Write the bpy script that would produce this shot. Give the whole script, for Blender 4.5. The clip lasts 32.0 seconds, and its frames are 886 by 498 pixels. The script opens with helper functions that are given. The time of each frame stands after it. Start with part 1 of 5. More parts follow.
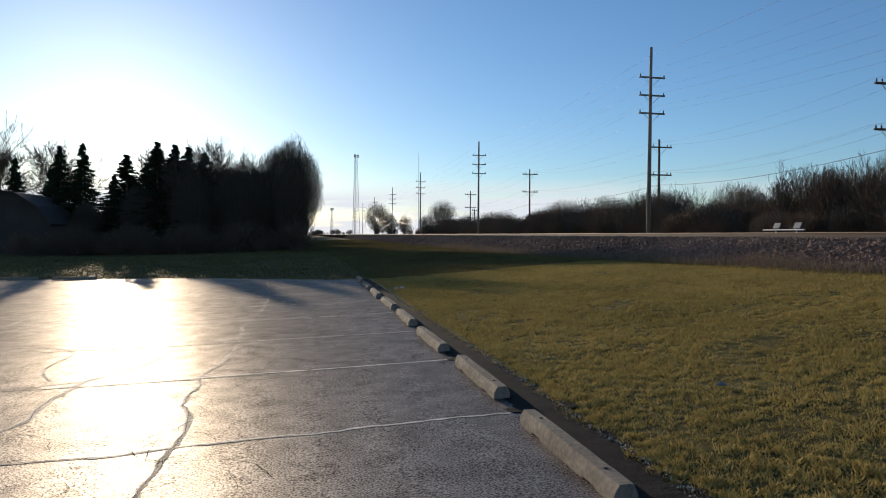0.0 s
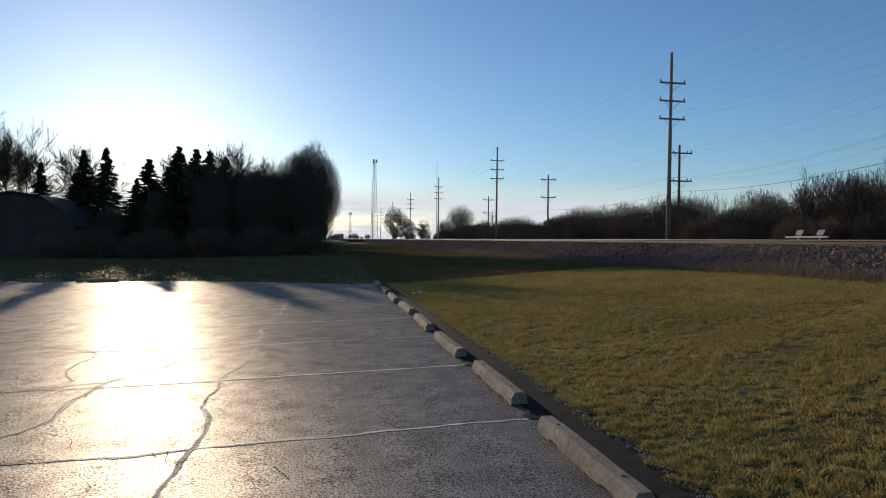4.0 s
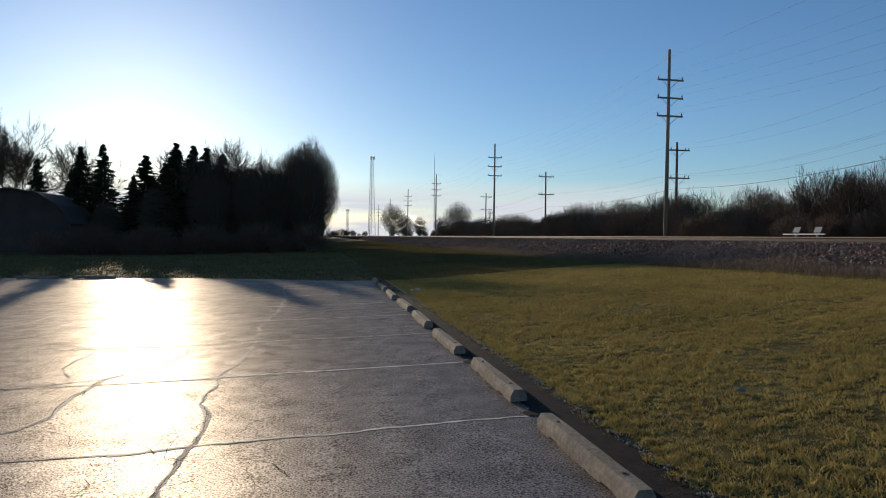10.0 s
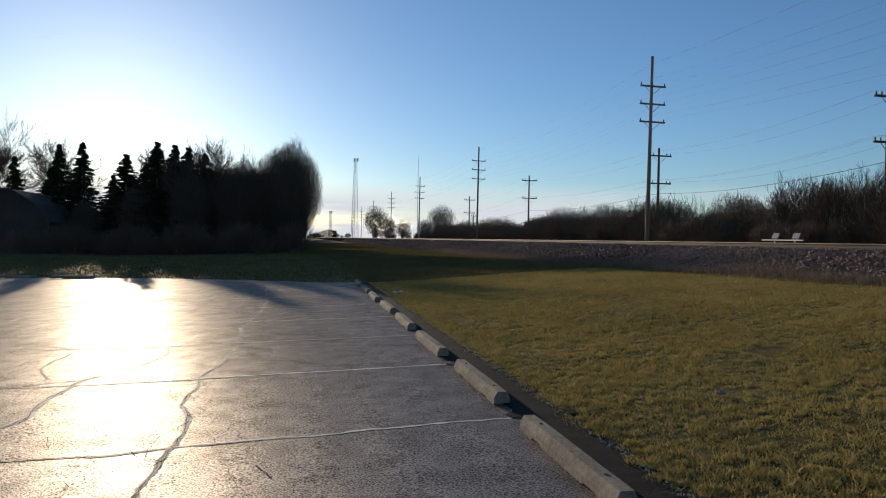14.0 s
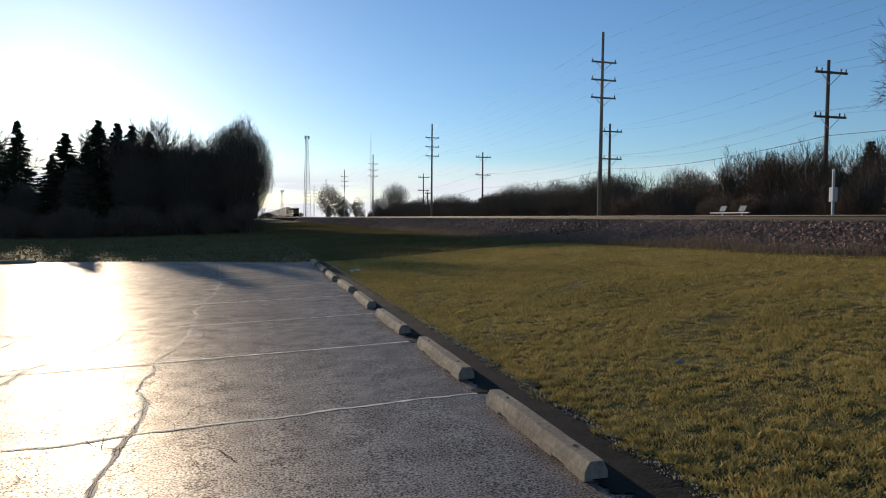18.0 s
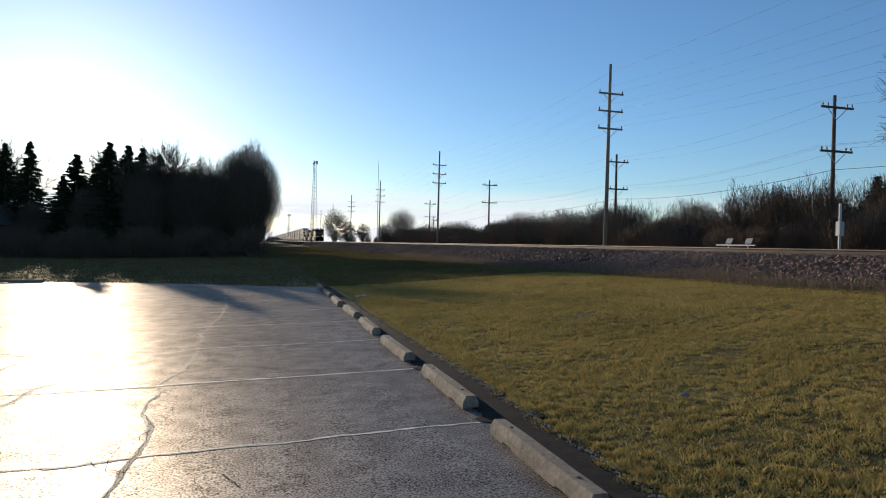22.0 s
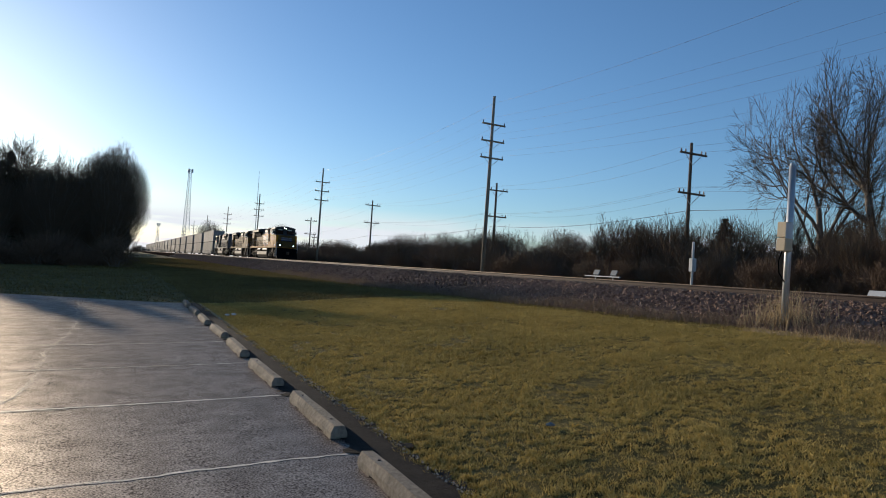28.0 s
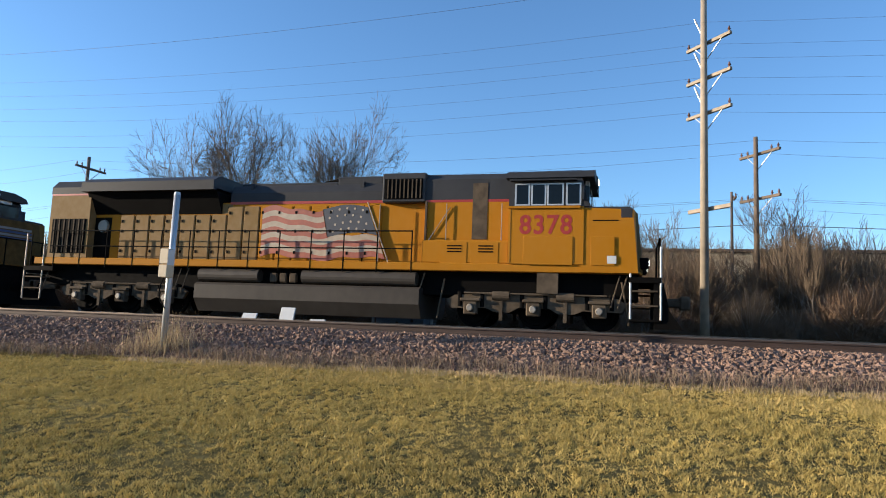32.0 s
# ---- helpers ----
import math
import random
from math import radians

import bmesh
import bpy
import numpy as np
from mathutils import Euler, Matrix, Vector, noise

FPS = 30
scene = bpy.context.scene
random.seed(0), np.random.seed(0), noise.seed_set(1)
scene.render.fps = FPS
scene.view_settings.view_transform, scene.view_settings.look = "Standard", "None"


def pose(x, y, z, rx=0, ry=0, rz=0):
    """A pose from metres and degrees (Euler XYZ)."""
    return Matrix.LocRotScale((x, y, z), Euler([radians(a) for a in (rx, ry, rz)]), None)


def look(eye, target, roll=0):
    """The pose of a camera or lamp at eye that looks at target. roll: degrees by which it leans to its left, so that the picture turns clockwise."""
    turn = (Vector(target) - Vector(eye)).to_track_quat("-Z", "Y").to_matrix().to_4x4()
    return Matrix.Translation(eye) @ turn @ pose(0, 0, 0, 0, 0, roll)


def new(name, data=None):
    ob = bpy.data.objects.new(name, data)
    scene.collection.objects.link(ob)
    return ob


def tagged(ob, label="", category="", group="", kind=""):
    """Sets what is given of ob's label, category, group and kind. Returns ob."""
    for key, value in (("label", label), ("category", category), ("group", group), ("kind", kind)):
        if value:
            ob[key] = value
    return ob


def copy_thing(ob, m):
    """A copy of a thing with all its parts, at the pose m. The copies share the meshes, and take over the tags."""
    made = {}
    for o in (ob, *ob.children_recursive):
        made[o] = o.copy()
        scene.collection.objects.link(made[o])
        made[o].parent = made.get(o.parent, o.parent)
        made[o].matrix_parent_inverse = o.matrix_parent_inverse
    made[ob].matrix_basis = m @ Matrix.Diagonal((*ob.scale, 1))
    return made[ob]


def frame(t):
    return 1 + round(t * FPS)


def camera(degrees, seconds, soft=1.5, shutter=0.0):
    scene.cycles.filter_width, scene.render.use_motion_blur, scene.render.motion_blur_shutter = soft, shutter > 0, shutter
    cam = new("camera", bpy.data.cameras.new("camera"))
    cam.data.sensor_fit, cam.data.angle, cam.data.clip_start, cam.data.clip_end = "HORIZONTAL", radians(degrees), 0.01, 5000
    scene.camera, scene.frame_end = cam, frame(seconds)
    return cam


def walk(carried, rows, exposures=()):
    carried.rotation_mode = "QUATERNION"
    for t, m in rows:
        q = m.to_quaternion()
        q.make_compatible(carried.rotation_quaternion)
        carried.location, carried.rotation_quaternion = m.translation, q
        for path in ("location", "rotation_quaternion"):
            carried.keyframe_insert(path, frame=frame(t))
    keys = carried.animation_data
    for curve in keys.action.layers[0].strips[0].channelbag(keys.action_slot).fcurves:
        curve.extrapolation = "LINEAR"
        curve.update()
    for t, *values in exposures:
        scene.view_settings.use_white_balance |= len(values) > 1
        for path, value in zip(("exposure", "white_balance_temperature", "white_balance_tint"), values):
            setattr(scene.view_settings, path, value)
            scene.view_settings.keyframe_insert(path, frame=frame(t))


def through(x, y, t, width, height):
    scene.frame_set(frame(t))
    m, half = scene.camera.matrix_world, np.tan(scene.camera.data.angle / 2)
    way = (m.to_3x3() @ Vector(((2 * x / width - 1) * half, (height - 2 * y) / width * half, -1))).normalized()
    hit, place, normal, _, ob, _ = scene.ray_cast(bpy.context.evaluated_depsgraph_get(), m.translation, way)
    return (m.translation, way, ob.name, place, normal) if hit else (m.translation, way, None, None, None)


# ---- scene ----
cam = camera(67.77, 32.0, 1.0)
PATH = [
    (0.0, 0.192, -0.972, 1.757, 88.76, -0.10, -11.92),
    (0.5, 0.184, -0.973, 1.751, 89.11, -0.68, -11.21),
    (1.0, 0.176, -0.985, 1.756, 89.53, -0.88, -10.49),
    (1.5, 0.178, -0.989, 1.757, 89.63, -0.67, -10.98),
    (2.0, 0.177, -0.988, 1.753, 89.58, -0.64, -10.99),
    (2.5, 0.175, -0.974, 1.753, 89.57, -0.94, -11.03),
    (3.0, 0.185, -0.971, 1.756, 89.29, -0.07, -10.87),
    (3.5, 0.191, -0.976, 1.756, 89.21, -0.18, -10.60),
    (5.5, 0.167, -0.979, 1.754, 89.08, -1.26, -10.04),
    (6.0, 0.169, -0.966, 1.750, 89.00, -1.47, -9.98),
    (6.5, 0.167, -0.979, 1.754, 88.93, -1.76, -10.03),
    (7.0, 0.162, -0.977, 1.747, 88.90, -1.41, -10.04),
    (7.5, 0.148, -0.980, 1.750, 88.83, -1.23, -10.05),
    (8.0, 0.140, -0.975, 1.749, 88.84, -0.78, -10.03),
    (8.5, 0.143, -0.973, 1.753, 88.91, -0.87, -10.17),
    (9.0, 0.142, -0.966, 1.754, 88.98, -1.10, -10.32),
    (9.5, 0.161, -0.959, 1.750, 89.01, -0.75, -10.43),
    (10.0, 0.170, -0.961, 1.756, 88.93, -0.50, -10.60),
    (10.5, 0.173, -0.953, 1.757, 88.83, -0.67, -10.85),
    (11.0, 0.178, -0.949, 1.747, 88.87, -0.55, -11.09),
    (11.5, 0.172, -0.951, 1.749, 88.90, -0.74, -11.32),
    (12.0, 0.168, -0.956, 1.753, 88.93, -0.91, -11.55),
    (12.5, 0.164, -0.959, 1.747, 89.02, -0.94, -11.75),
    (13.0, 0.161, -0.963, 1.750, 89.09, -0.91, -11.94),
    (13.5, 0.153, -0.972, 1.749, 89.16, -1.03, -12.00),
    (15.5, 0.145, -0.954, 1.749, 89.21, -1.13, -12.42),
    (16.0, 0.120, -0.954, 1.744, 88.37, -1.87, -13.53),
    (16.5, 0.097, -0.923, 1.747, 88.41, 0.17, -14.11),
    (17.0, 0.095, -0.864, 1.734, 88.07, -0.52, -14.99),
    (17.5, 0.087, -0.886, 1.735, 87.59, -0.08, -15.51),
    (18.0, 0.089, -0.877, 1.731, 87.29, -0.21, -16.05),
    (18.5, 0.092, -0.882, 1.730, 87.22, -1.50, -16.22),
    (19.0, 0.106, -0.869, 1.731, 87.81, -1.38, -16.60),
    (19.5, 0.110, -0.881, 1.725, 87.81, -1.84, -17.03),
    (20.0, 0.103, -0.894, 1.729, 87.87, -2.69, -17.22),
    (20.5, 0.088, -0.891, 1.736, 88.67, -1.55, -16.69),
    (21.0, 0.078, -0.897, 1.743, 89.14, -1.31, -15.69),
    (21.5, 0.077, -0.902, 1.745, 89.29, -1.36, -15.67),
    (22.0, 0.060, -0.926, 1.748, 89.60, -1.24, -15.55),
    (22.5, 0.049, -0.940, 1.746, 89.68, -2.24, -15.42),
    (23.0, 0.041, -0.943, 1.748, 89.76, -1.71, -15.23),
    (23.5, 0.029, -0.936, 1.747, 89.82, -2.04, -15.13),
    (24.0, 0.028, -0.915, 1.748, 89.86, -1.98, -14.96),
    (24.5, 0.030, -0.910, 1.758, 89.87, -2.08, -14.83),
    (26.5, 0.043, -0.839, 1.786, 90.25, -2.65, -17.76),
    (27.0, 0.058, -0.864, 1.793, 90.55, -2.63, -17.92),
    (27.5, 0.111, -0.847, 1.797, 91.15, -3.30, -22.10),
    (28.0, 0.126, -0.855, 1.812, 91.82, -3.67, -25.91),
    (28.5, 0.127, -0.849, 1.812, 92.13, -3.29, -26.65),
    (29.0, 0.160, -0.842, 1.816, 92.29, -2.86, -29.76),
    (29.5, 0.196, -0.816, 1.820, 90.71, -3.14, -32.85),
    (30.0, 0.222, -0.806, 1.832, 91.02, -1.58, -32.37),
    (30.5, 0.261, -0.776, 1.875, 91.71, -2.29, -33.53),
    (31.0, 0.381, -0.741, 1.920, 94.05, -2.64, -41.10),
    (31.3, 0.473, -0.757, 1.921, 94.60, -2.85, -47.62),
    (31.5, 0.535, -0.768, 1.921, 95.10, -3.00, -53.35),
    (31.7, 0.610, -0.840, 1.943, 95.64, -3.00, -61.60),
    (32.0, 0.722, -0.948, 1.975, 96.27, -2.23, -74.52),
]
EXPOSURES = [(t, stops, 5900, 10) for t, stops in ((0.0, 0.05), (2.0, -0.1), (9.0, -0.15), (13.5, -0.13), (16.0, -0.2), (18.0, 0.1), (20.0, 0.4), (22.0, 0.2), (24.0, 0.03), (28.0, 0.1), (29.0, 0.1), (30.0, 0.38), (31.0, 0.68), (32.0, 1.1))]
walk(cam, [(t, pose(x, y, z, rx, ry, rz)) for t, x, y, z, rx, ry, rz in PATH], EXPOSURES)

# ---- daylight: low winter sun over the trees, clear sky ----
SUN_AZ, SUN_EL = -14.3, 10.6
world = bpy.data.worlds.new("sky")
scene.world = world
world.use_nodes = True
wn = world.node_tree
wn.nodes.clear()
w_out = wn.nodes.new("ShaderNodeOutputWorld")
w_bg = wn.nodes.new("ShaderNodeBackground")
w_bg.inputs["Strength"].default_value = 0.125
sky = wn.nodes.new("ShaderNodeTexSky")
sky.sky_type = "NISHITA"
sky.sun_disc = False
sky.sun_elevation = radians(SUN_EL)
sky.sun_rotation = radians(SUN_AZ)
sky.air_density, sky.dust_density, sky.ozone_density = 1.0, 0.28, 3.6
# a low bank of thin cloud all round the horizon
w_tc = wn.nodes.new("ShaderNodeTexCoord")
w_sep = wn.nodes.new("ShaderNodeSeparateXYZ")
w_map = wn.nodes.new("ShaderNodeMapping")
w_map.inputs["Scale"].default_value = (1.0, 1.0, 9.0)
w_noise = wn.nodes.new("ShaderNodeTexNoise")
w_noise.inputs["Scale"].default_value = 2.6
w_noise.inputs["Detail"].default_value = 6.0
w_band = wn.nodes.new("ShaderNodeMapRange")
w_band.inputs["From Min"].default_value, w_band.inputs["From Max"].default_value = 0.086, 0.052
w_edge = wn.nodes.new("ShaderNodeMapRange")
w_edge.inputs["From Min"].default_value, w_edge.inputs["From Max"].default_value = 0.33, 0.5
w_mul = wn.nodes.new("ShaderNodeMath")
w_mul.operation = "MULTIPLY"
w_amt = wn.nodes.new("ShaderNodeMath")
w_amt.operation = "MULTIPLY"
w_amt.inputs[1].default_value = 0.95
w_mix = wn.nodes.new("ShaderNodeMixRGB")
w_mix.inputs["Color2"].default_value = (6.3, 6.2, 6.1, 1)
wn.links.new(w_tc.outputs["Generated"], w_sep.inputs[0])
wn.links.new(w_tc.outputs["Generated"], w_map.inputs["Vector"])
wn.links.new(w_map.outputs[0], w_noise.inputs["Vector"])
wn.links.new(w_sep.outputs["Z"], w_band.inputs["Value"])
wn.links.new(w_noise.outputs["Fac"], w_edge.inputs["Value"])
wn.links.new(w_band.outputs[0], w_mul.inputs[0])
wn.links.new(w_edge.outputs[0], w_mul.inputs[1])
wn.links.new(w_mul.outputs[0], w_amt.inputs[0])
wn.links.new(w_amt.outputs[0], w_mix.inputs["Fac"])
wn.links.new(sky.outputs[0], w_mix.inputs["Color1"])
wn.links.new(w_mix.outputs[0], w_bg.inputs["Color"])
wn.links.new(w_bg.outputs[0], w_out.inputs["Surface"])

sun_data = bpy.data.lights.new("sun", "SUN")
sun_data.energy, sun_data.angle, sun_data.color = 5.0, radians(0.53), (1.0, 0.8, 0.56)
sun = new("sun", sun_data)
SUN_WAY = Vector((math.sin(radians(SUN_AZ)) * math.cos(radians(SUN_EL)), math.cos(radians(SUN_AZ)) * math.cos(radians(SUN_EL)), math.sin(radians(SUN_EL))))
sun.matrix_world = look(SUN_WAY * 300, (0, 0, 0))

# ---- materials ----
def mat(name, color, rough=0.7, metal=0.0, vary=0.25, scale=6.0, bump=0.15, bump_scale=60.0, tint=None, island=0.0, emit=0.0, spec=0.5, through=0.0, rvary=0.12, bump_dist=0.02):
    """A surface with broad stains, fine grain and relief. tint: the second colour of the stains; island: spread from piece to piece."""
    m = bpy.data.materials.new(name)
    m.use_nodes = True
    nt = m.node_tree
    p = nt.nodes["Principled BSDF"]
    p.inputs["Roughness"].default_value, p.inputs["Metallic"].default_value = rough, metal
    p.inputs["Specular IOR Level"].default_value = spec
    tc = nt.nodes.new("ShaderNodeTexCoord")
    big = nt.nodes.new("ShaderNodeTexNoise")
    big.inputs["Scale"].default_value, big.inputs["Detail"].default_value = scale * 0.12, 5
    fine = nt.nodes.new("ShaderNodeTexNoise")
    fine.inputs["Scale"].default_value, fine.inputs["Detail"].default_value = scale, 8
    nt.links.new(tc.outputs["Object"], big.inputs["Vector"])
    nt.links.new(tc.outputs["Object"], fine.inputs["Vector"])
    add = nt.nodes.new("ShaderNodeMath")
    add.operation = "ADD"
    nt.links.new(big.outputs["Fac"], add.inputs[0])
    nt.links.new(fine.outputs["Fac"], add.inputs[1])
    last = add.outputs[0]
    if island:
        geo = nt.nodes.new("ShaderNodeNewGeometry")
        info = nt.nodes.new("ShaderNodeObjectInfo")
        a2 = nt.nodes.new("ShaderNodeMath")
        a2.operation = "MULTIPLY_ADD"
        a2.inputs[1].default_value = island
        nt.links.new(geo.outputs["Random Per Island"], a2.inputs[0])
        nt.links.new(last, a2.inputs[2])
        a3 = nt.nodes.new("ShaderNodeMath")
        a3.operation = "MULTIPLY_ADD"
        a3.inputs[1].default_value = island
        nt.links.new(info.outputs["Random"], a3.inputs[0])
        nt.links.new(a2.outputs[0], a3.inputs[2])
        last = a3.outputs[0]
    ramp = nt.nodes.new("ShaderNodeMapRange")
    ramp.inputs["From Min"].default_value, ramp.inputs["From Max"].default_value = 0.6, 1.4 + 2 * island
    nt.links.new(last, ramp.inputs["Value"])
    mix = nt.nodes.new("ShaderNodeMixRGB")
    c2 = tint or tuple(c * (1 + vary) for c in color)
    c1 = tuple(c * (1 - vary) for c in color)
    mix.inputs["Color1"].default_value = (*c1, 1)
    mix.inputs["Color2"].default_value = (*[min(c, 1) for c in c2], 1)
    nt.links.new(ramp.outputs[0], mix.inputs["Fac"])
    nt.links.new(mix.outputs[0], p.inputs["Base Color"])
    rr = nt.nodes.new("ShaderNodeMapRange")
    rr.inputs["To Min"].default_value, rr.inputs["To Max"].default_value = max(rough - rvary, 0.02), min(rough + rvary, 1)
    nt.links.new(fine.outputs["Fac"], rr.inputs["Value"])
    nt.links.new(rr.outputs[0], p.inputs["Roughness"])
    if bump:
        grain = nt.nodes.new("ShaderNodeTexNoise")
        grain.inputs["Scale"].default_value, grain.inputs["Detail"].default_value = bump_scale, 4
        nt.links.new(tc.outputs["Object"], grain.inputs["Vector"])
        b = nt.nodes.new("ShaderNodeBump")
        b.inputs["Strength"].default_value, b.inputs["Distance"].default_value = bump, bump_dist
        nt.links.new(grain.outputs["Fac"], b.inputs["Height"])
        nt.links.new(b.outputs[0], p.inputs["Normal"])
    if through:
        tl = nt.nodes.new("ShaderNodeBsdfTranslucent")
        mx = nt.nodes.new("ShaderNodeMixShader")
        mx.inputs["Fac"].default_value = through
        nt.links.new(mix.outputs[0], tl.inputs["Color"])
        nt.links.new(p.outputs[0], mx.inputs[1])
        nt.links.new(tl.outputs[0], mx.inputs[2])
        nt.links.new(mx.outputs[0], nt.nodes["Material Output"].inputs["Surface"])
    if emit:
        p.inputs["Emission Color"].default_value = (1.0, 0.93, 0.8, 1)
        p.inputs["Emission Strength"].default_value = emit
    return m


def asphalt_mat():
    """Worn asphalt: pale and dark stones in a dark binder, broad stains, a dull forward sheen."""
    m = bpy.data.materials.new("worn asphalt")
    m.use_nodes = True
    nt = m.node_tree
    nt.nodes.remove(nt.nodes["Principled BSDF"])
    tc = nt.nodes.new("ShaderNodeTexCoord")

    def tex(kind, scale, detail=4, stretch=None):
        n = nt.nodes.new(kind)
        n.inputs["Scale"].default_value = scale
        if kind == "ShaderNodeTexNoise":
            n.inputs["Detail"].default_value = detail
        src = tc.outputs["Object"]
        if stretch:
            mp = nt.nodes.new("ShaderNodeMapping")
            mp.inputs["Scale"].default_value = stretch
            nt.links.new(src, mp.inputs["Vector"])
            src = mp.outputs[0]
        nt.links.new(src, n.inputs["Vector"])
        return n

    def ramp(src, lo, hi, c0, c1):
        r = nt.nodes.new("ShaderNodeValToRGB")
        r.color_ramp.elements[0].position, r.color_ramp.elements[1].position = lo, hi
        r.color_ramp.elements[0].color, r.color_ramp.elements[1].color = (*c0, 1), (*c1, 1)
        nt.links.new(src, r.inputs["Fac"])
        return r.outputs["Color"]

    def times(a, b):
        n = nt.nodes.new("ShaderNodeMixRGB")
        n.blend_type, n.inputs["Fac"].default_value = "MULTIPLY", 1.0
        nt.links.new(a, n.inputs["Color1"])
        nt.links.new(b, n.inputs["Color2"])
        return n.outputs[0]

    grain = tex("ShaderNodeTexVoronoi", 70)
    fine = tex("ShaderNodeTexNoise", 62, 8)
    stain = tex("ShaderNodeTexNoise", 0.5, 7)
    patch = tex("ShaderNodeTexNoise", 3.2, 6)
    sweep = tex("ShaderNodeTexNoise", 0.9, 6, (0.5, 2.0, 1.0))
    spot = tex("ShaderNodeTexNoise", 13, 3)
    c = ramp(fine.outputs["Fac"], 0.34, 0.68, (0.03, 0.024, 0.021), (0.23, 0.18, 0.145))
    c = times(c, ramp(stain.outputs["Fac"], 0.3, 0.7, (0.62, 0.58, 0.55), (1.25, 1.22, 1.18)))
    c = times(c, ramp(patch.outputs["Fac"], 0.35, 0.65, (0.85, 0.83, 0.81), (1.15, 1.15, 1.12)))
    c = times(c, ramp(spot.outputs["Fac"], 0.62, 0.72, (1, 1, 1), (0.45, 0.43, 0.4)))
    diff = nt.nodes.new("ShaderNodeBsdfDiffuse")
    nt.links.new(c, diff.inputs["Color"])
    gloss = nt.nodes.new("ShaderNodeBsdfGlossy")
    gloss.inputs["Color"].default_value = (0.95, 0.87, 0.77, 1)
    rg = nt.nodes.new("ShaderNodeMapRange")
    rg.inputs["From Min"].default_value, rg.inputs["From Max"].default_value = 0.3, 0.7
    rg.inputs["To Min"].default_value, rg.inputs["To Max"].default_value = 0.4, 0.46
    nt.links.new(sweep.outputs["Fac"], rg.inputs["Value"])
    nt.links.new(rg.outputs[0], gloss.inputs["Roughness"])
    bump = nt.nodes.new("ShaderNodeBump")
    bump.inputs["Strength"].default_value, bump.inputs["Distance"].default_value = 0.34, 0.004
    sand = nt.nodes.new("ShaderNodeMath")
    sand.operation = "MULTIPLY_ADD"
    sand.inputs[1].default_value = 1.6
    nt.links.new(fine.outputs["Fac"], sand.inputs[0])
    nt.links.new(grain.outputs["Distance"], sand.inputs[2])
    nt.links.new(sand.outputs[0], bump.inputs["Height"])
    bump2 = nt.nodes.new("ShaderNodeBump")
    bump2.inputs["Strength"].default_value, bump2.inputs["Distance"].default_value = 0.02, 0.02
    nt.links.new(patch.outputs["Fac"], bump2.inputs["Height"])
    nt.links.new(bump2.outputs[0], bump.inputs["Normal"])
    broad = nt.nodes.new("ShaderNodeBsdfGlossy")
    broad.inputs["Color"].default_value = (0.93, 0.85, 0.75, 1)
    broad.inputs["Roughness"].default_value = 0.54
    for n in (diff, gloss, broad):
        nt.links.new(bump.outputs[0], n.inputs["Normal"])
    both = nt.nodes.new("ShaderNodeMixShader")
    both.inputs["Fac"].default_value = 0.55
    nt.links.new(gloss.outputs[0], both.inputs[1])
    nt.links.new(broad.outputs[0], both.inputs[2])
    mix = nt.nodes.new("ShaderNodeMixShader")
    worn = nt.nodes.new("ShaderNodeMath")
    worn.operation = "MULTIPLY_ADD"
    worn.inputs[1].default_value = 0.25
    nt.links.new(patch.outputs["Fac"], worn.inputs[0])
    nt.links.new(fine.outputs["Fac"], worn.inputs[2])
    sheen = nt.nodes.new("ShaderNodeMapRange")
    sheen.inputs["From Min"].default_value, sheen.inputs["From Max"].default_value = 0.46, 0.8
    sheen.inputs["To Min"].default_value, sheen.inputs["To Max"].default_value = 0.02, 0.3
    nt.links.new(worn.outputs[0], sheen.inputs["Value"])
    nt.links.new(sheen.outputs[0], mix.inputs["Fac"])
    nt.links.new(diff.outputs[0], mix.inputs[1])
    nt.links.new(both.outputs[0], mix.inputs[2])
    nt.links.new(mix.outputs[0], nt.nodes["Material Output"].inputs["Surface"])
    return m


ASPHALT = asphalt_mat()
TAR = mat("fresh tar", (0.03, 0.026, 0.022), 0.95, vary=0.4, scale=20, bump=0.5, spec=0.05)
CRACK = mat("dirt in cracks", (0.3, 0.24, 0.17), 0.66, vary=0.5, scale=30, bump=0.5, spec=0.2)
CRACK_DARK = mat("open crack", (0.022, 0.018, 0.015), 0.95, vary=0.4, scale=30, bump=0, spec=0.02)
LINE = mat("faded road paint", (0.62, 0.54, 0.42), 0.7, vary=0.45, scale=14)
SOIL = mat("soil under grass", (0.07, 0.06, 0.02), 1.0, vary=0.5, scale=9, bump=1.0, bump_scale=30, tint=(0.19, 0.15, 0.055), spec=0.05)
GRASS = mat("winter grass", (0.2, 0.192, 0.04), 0.7, vary=0.72, scale=3.2, bump=0, tint=(0.74, 0.55, 0.18), island=0.7, spec=0.06, through=0.2)
STRAW = mat("straw-coloured grass", (0.42, 0.31, 0.115), 0.85, vary=0.35, scale=2.0, bump=0, island=0.4, spec=0.05, through=0.12)
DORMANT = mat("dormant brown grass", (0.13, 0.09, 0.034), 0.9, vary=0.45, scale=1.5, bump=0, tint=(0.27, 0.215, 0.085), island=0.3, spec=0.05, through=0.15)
WEED = mat("dead grey-brown weeds", (0.21, 0.155, 0.105), 0.9, vary=0.35, bump=0, island=0.3, spec=0.1, through=0.2)
DRY = mat("dry weeds", (0.38, 0.29, 0.165), 0.9, vary=0.3, bump=0, island=0.3, spec=0.2, through=0.3)
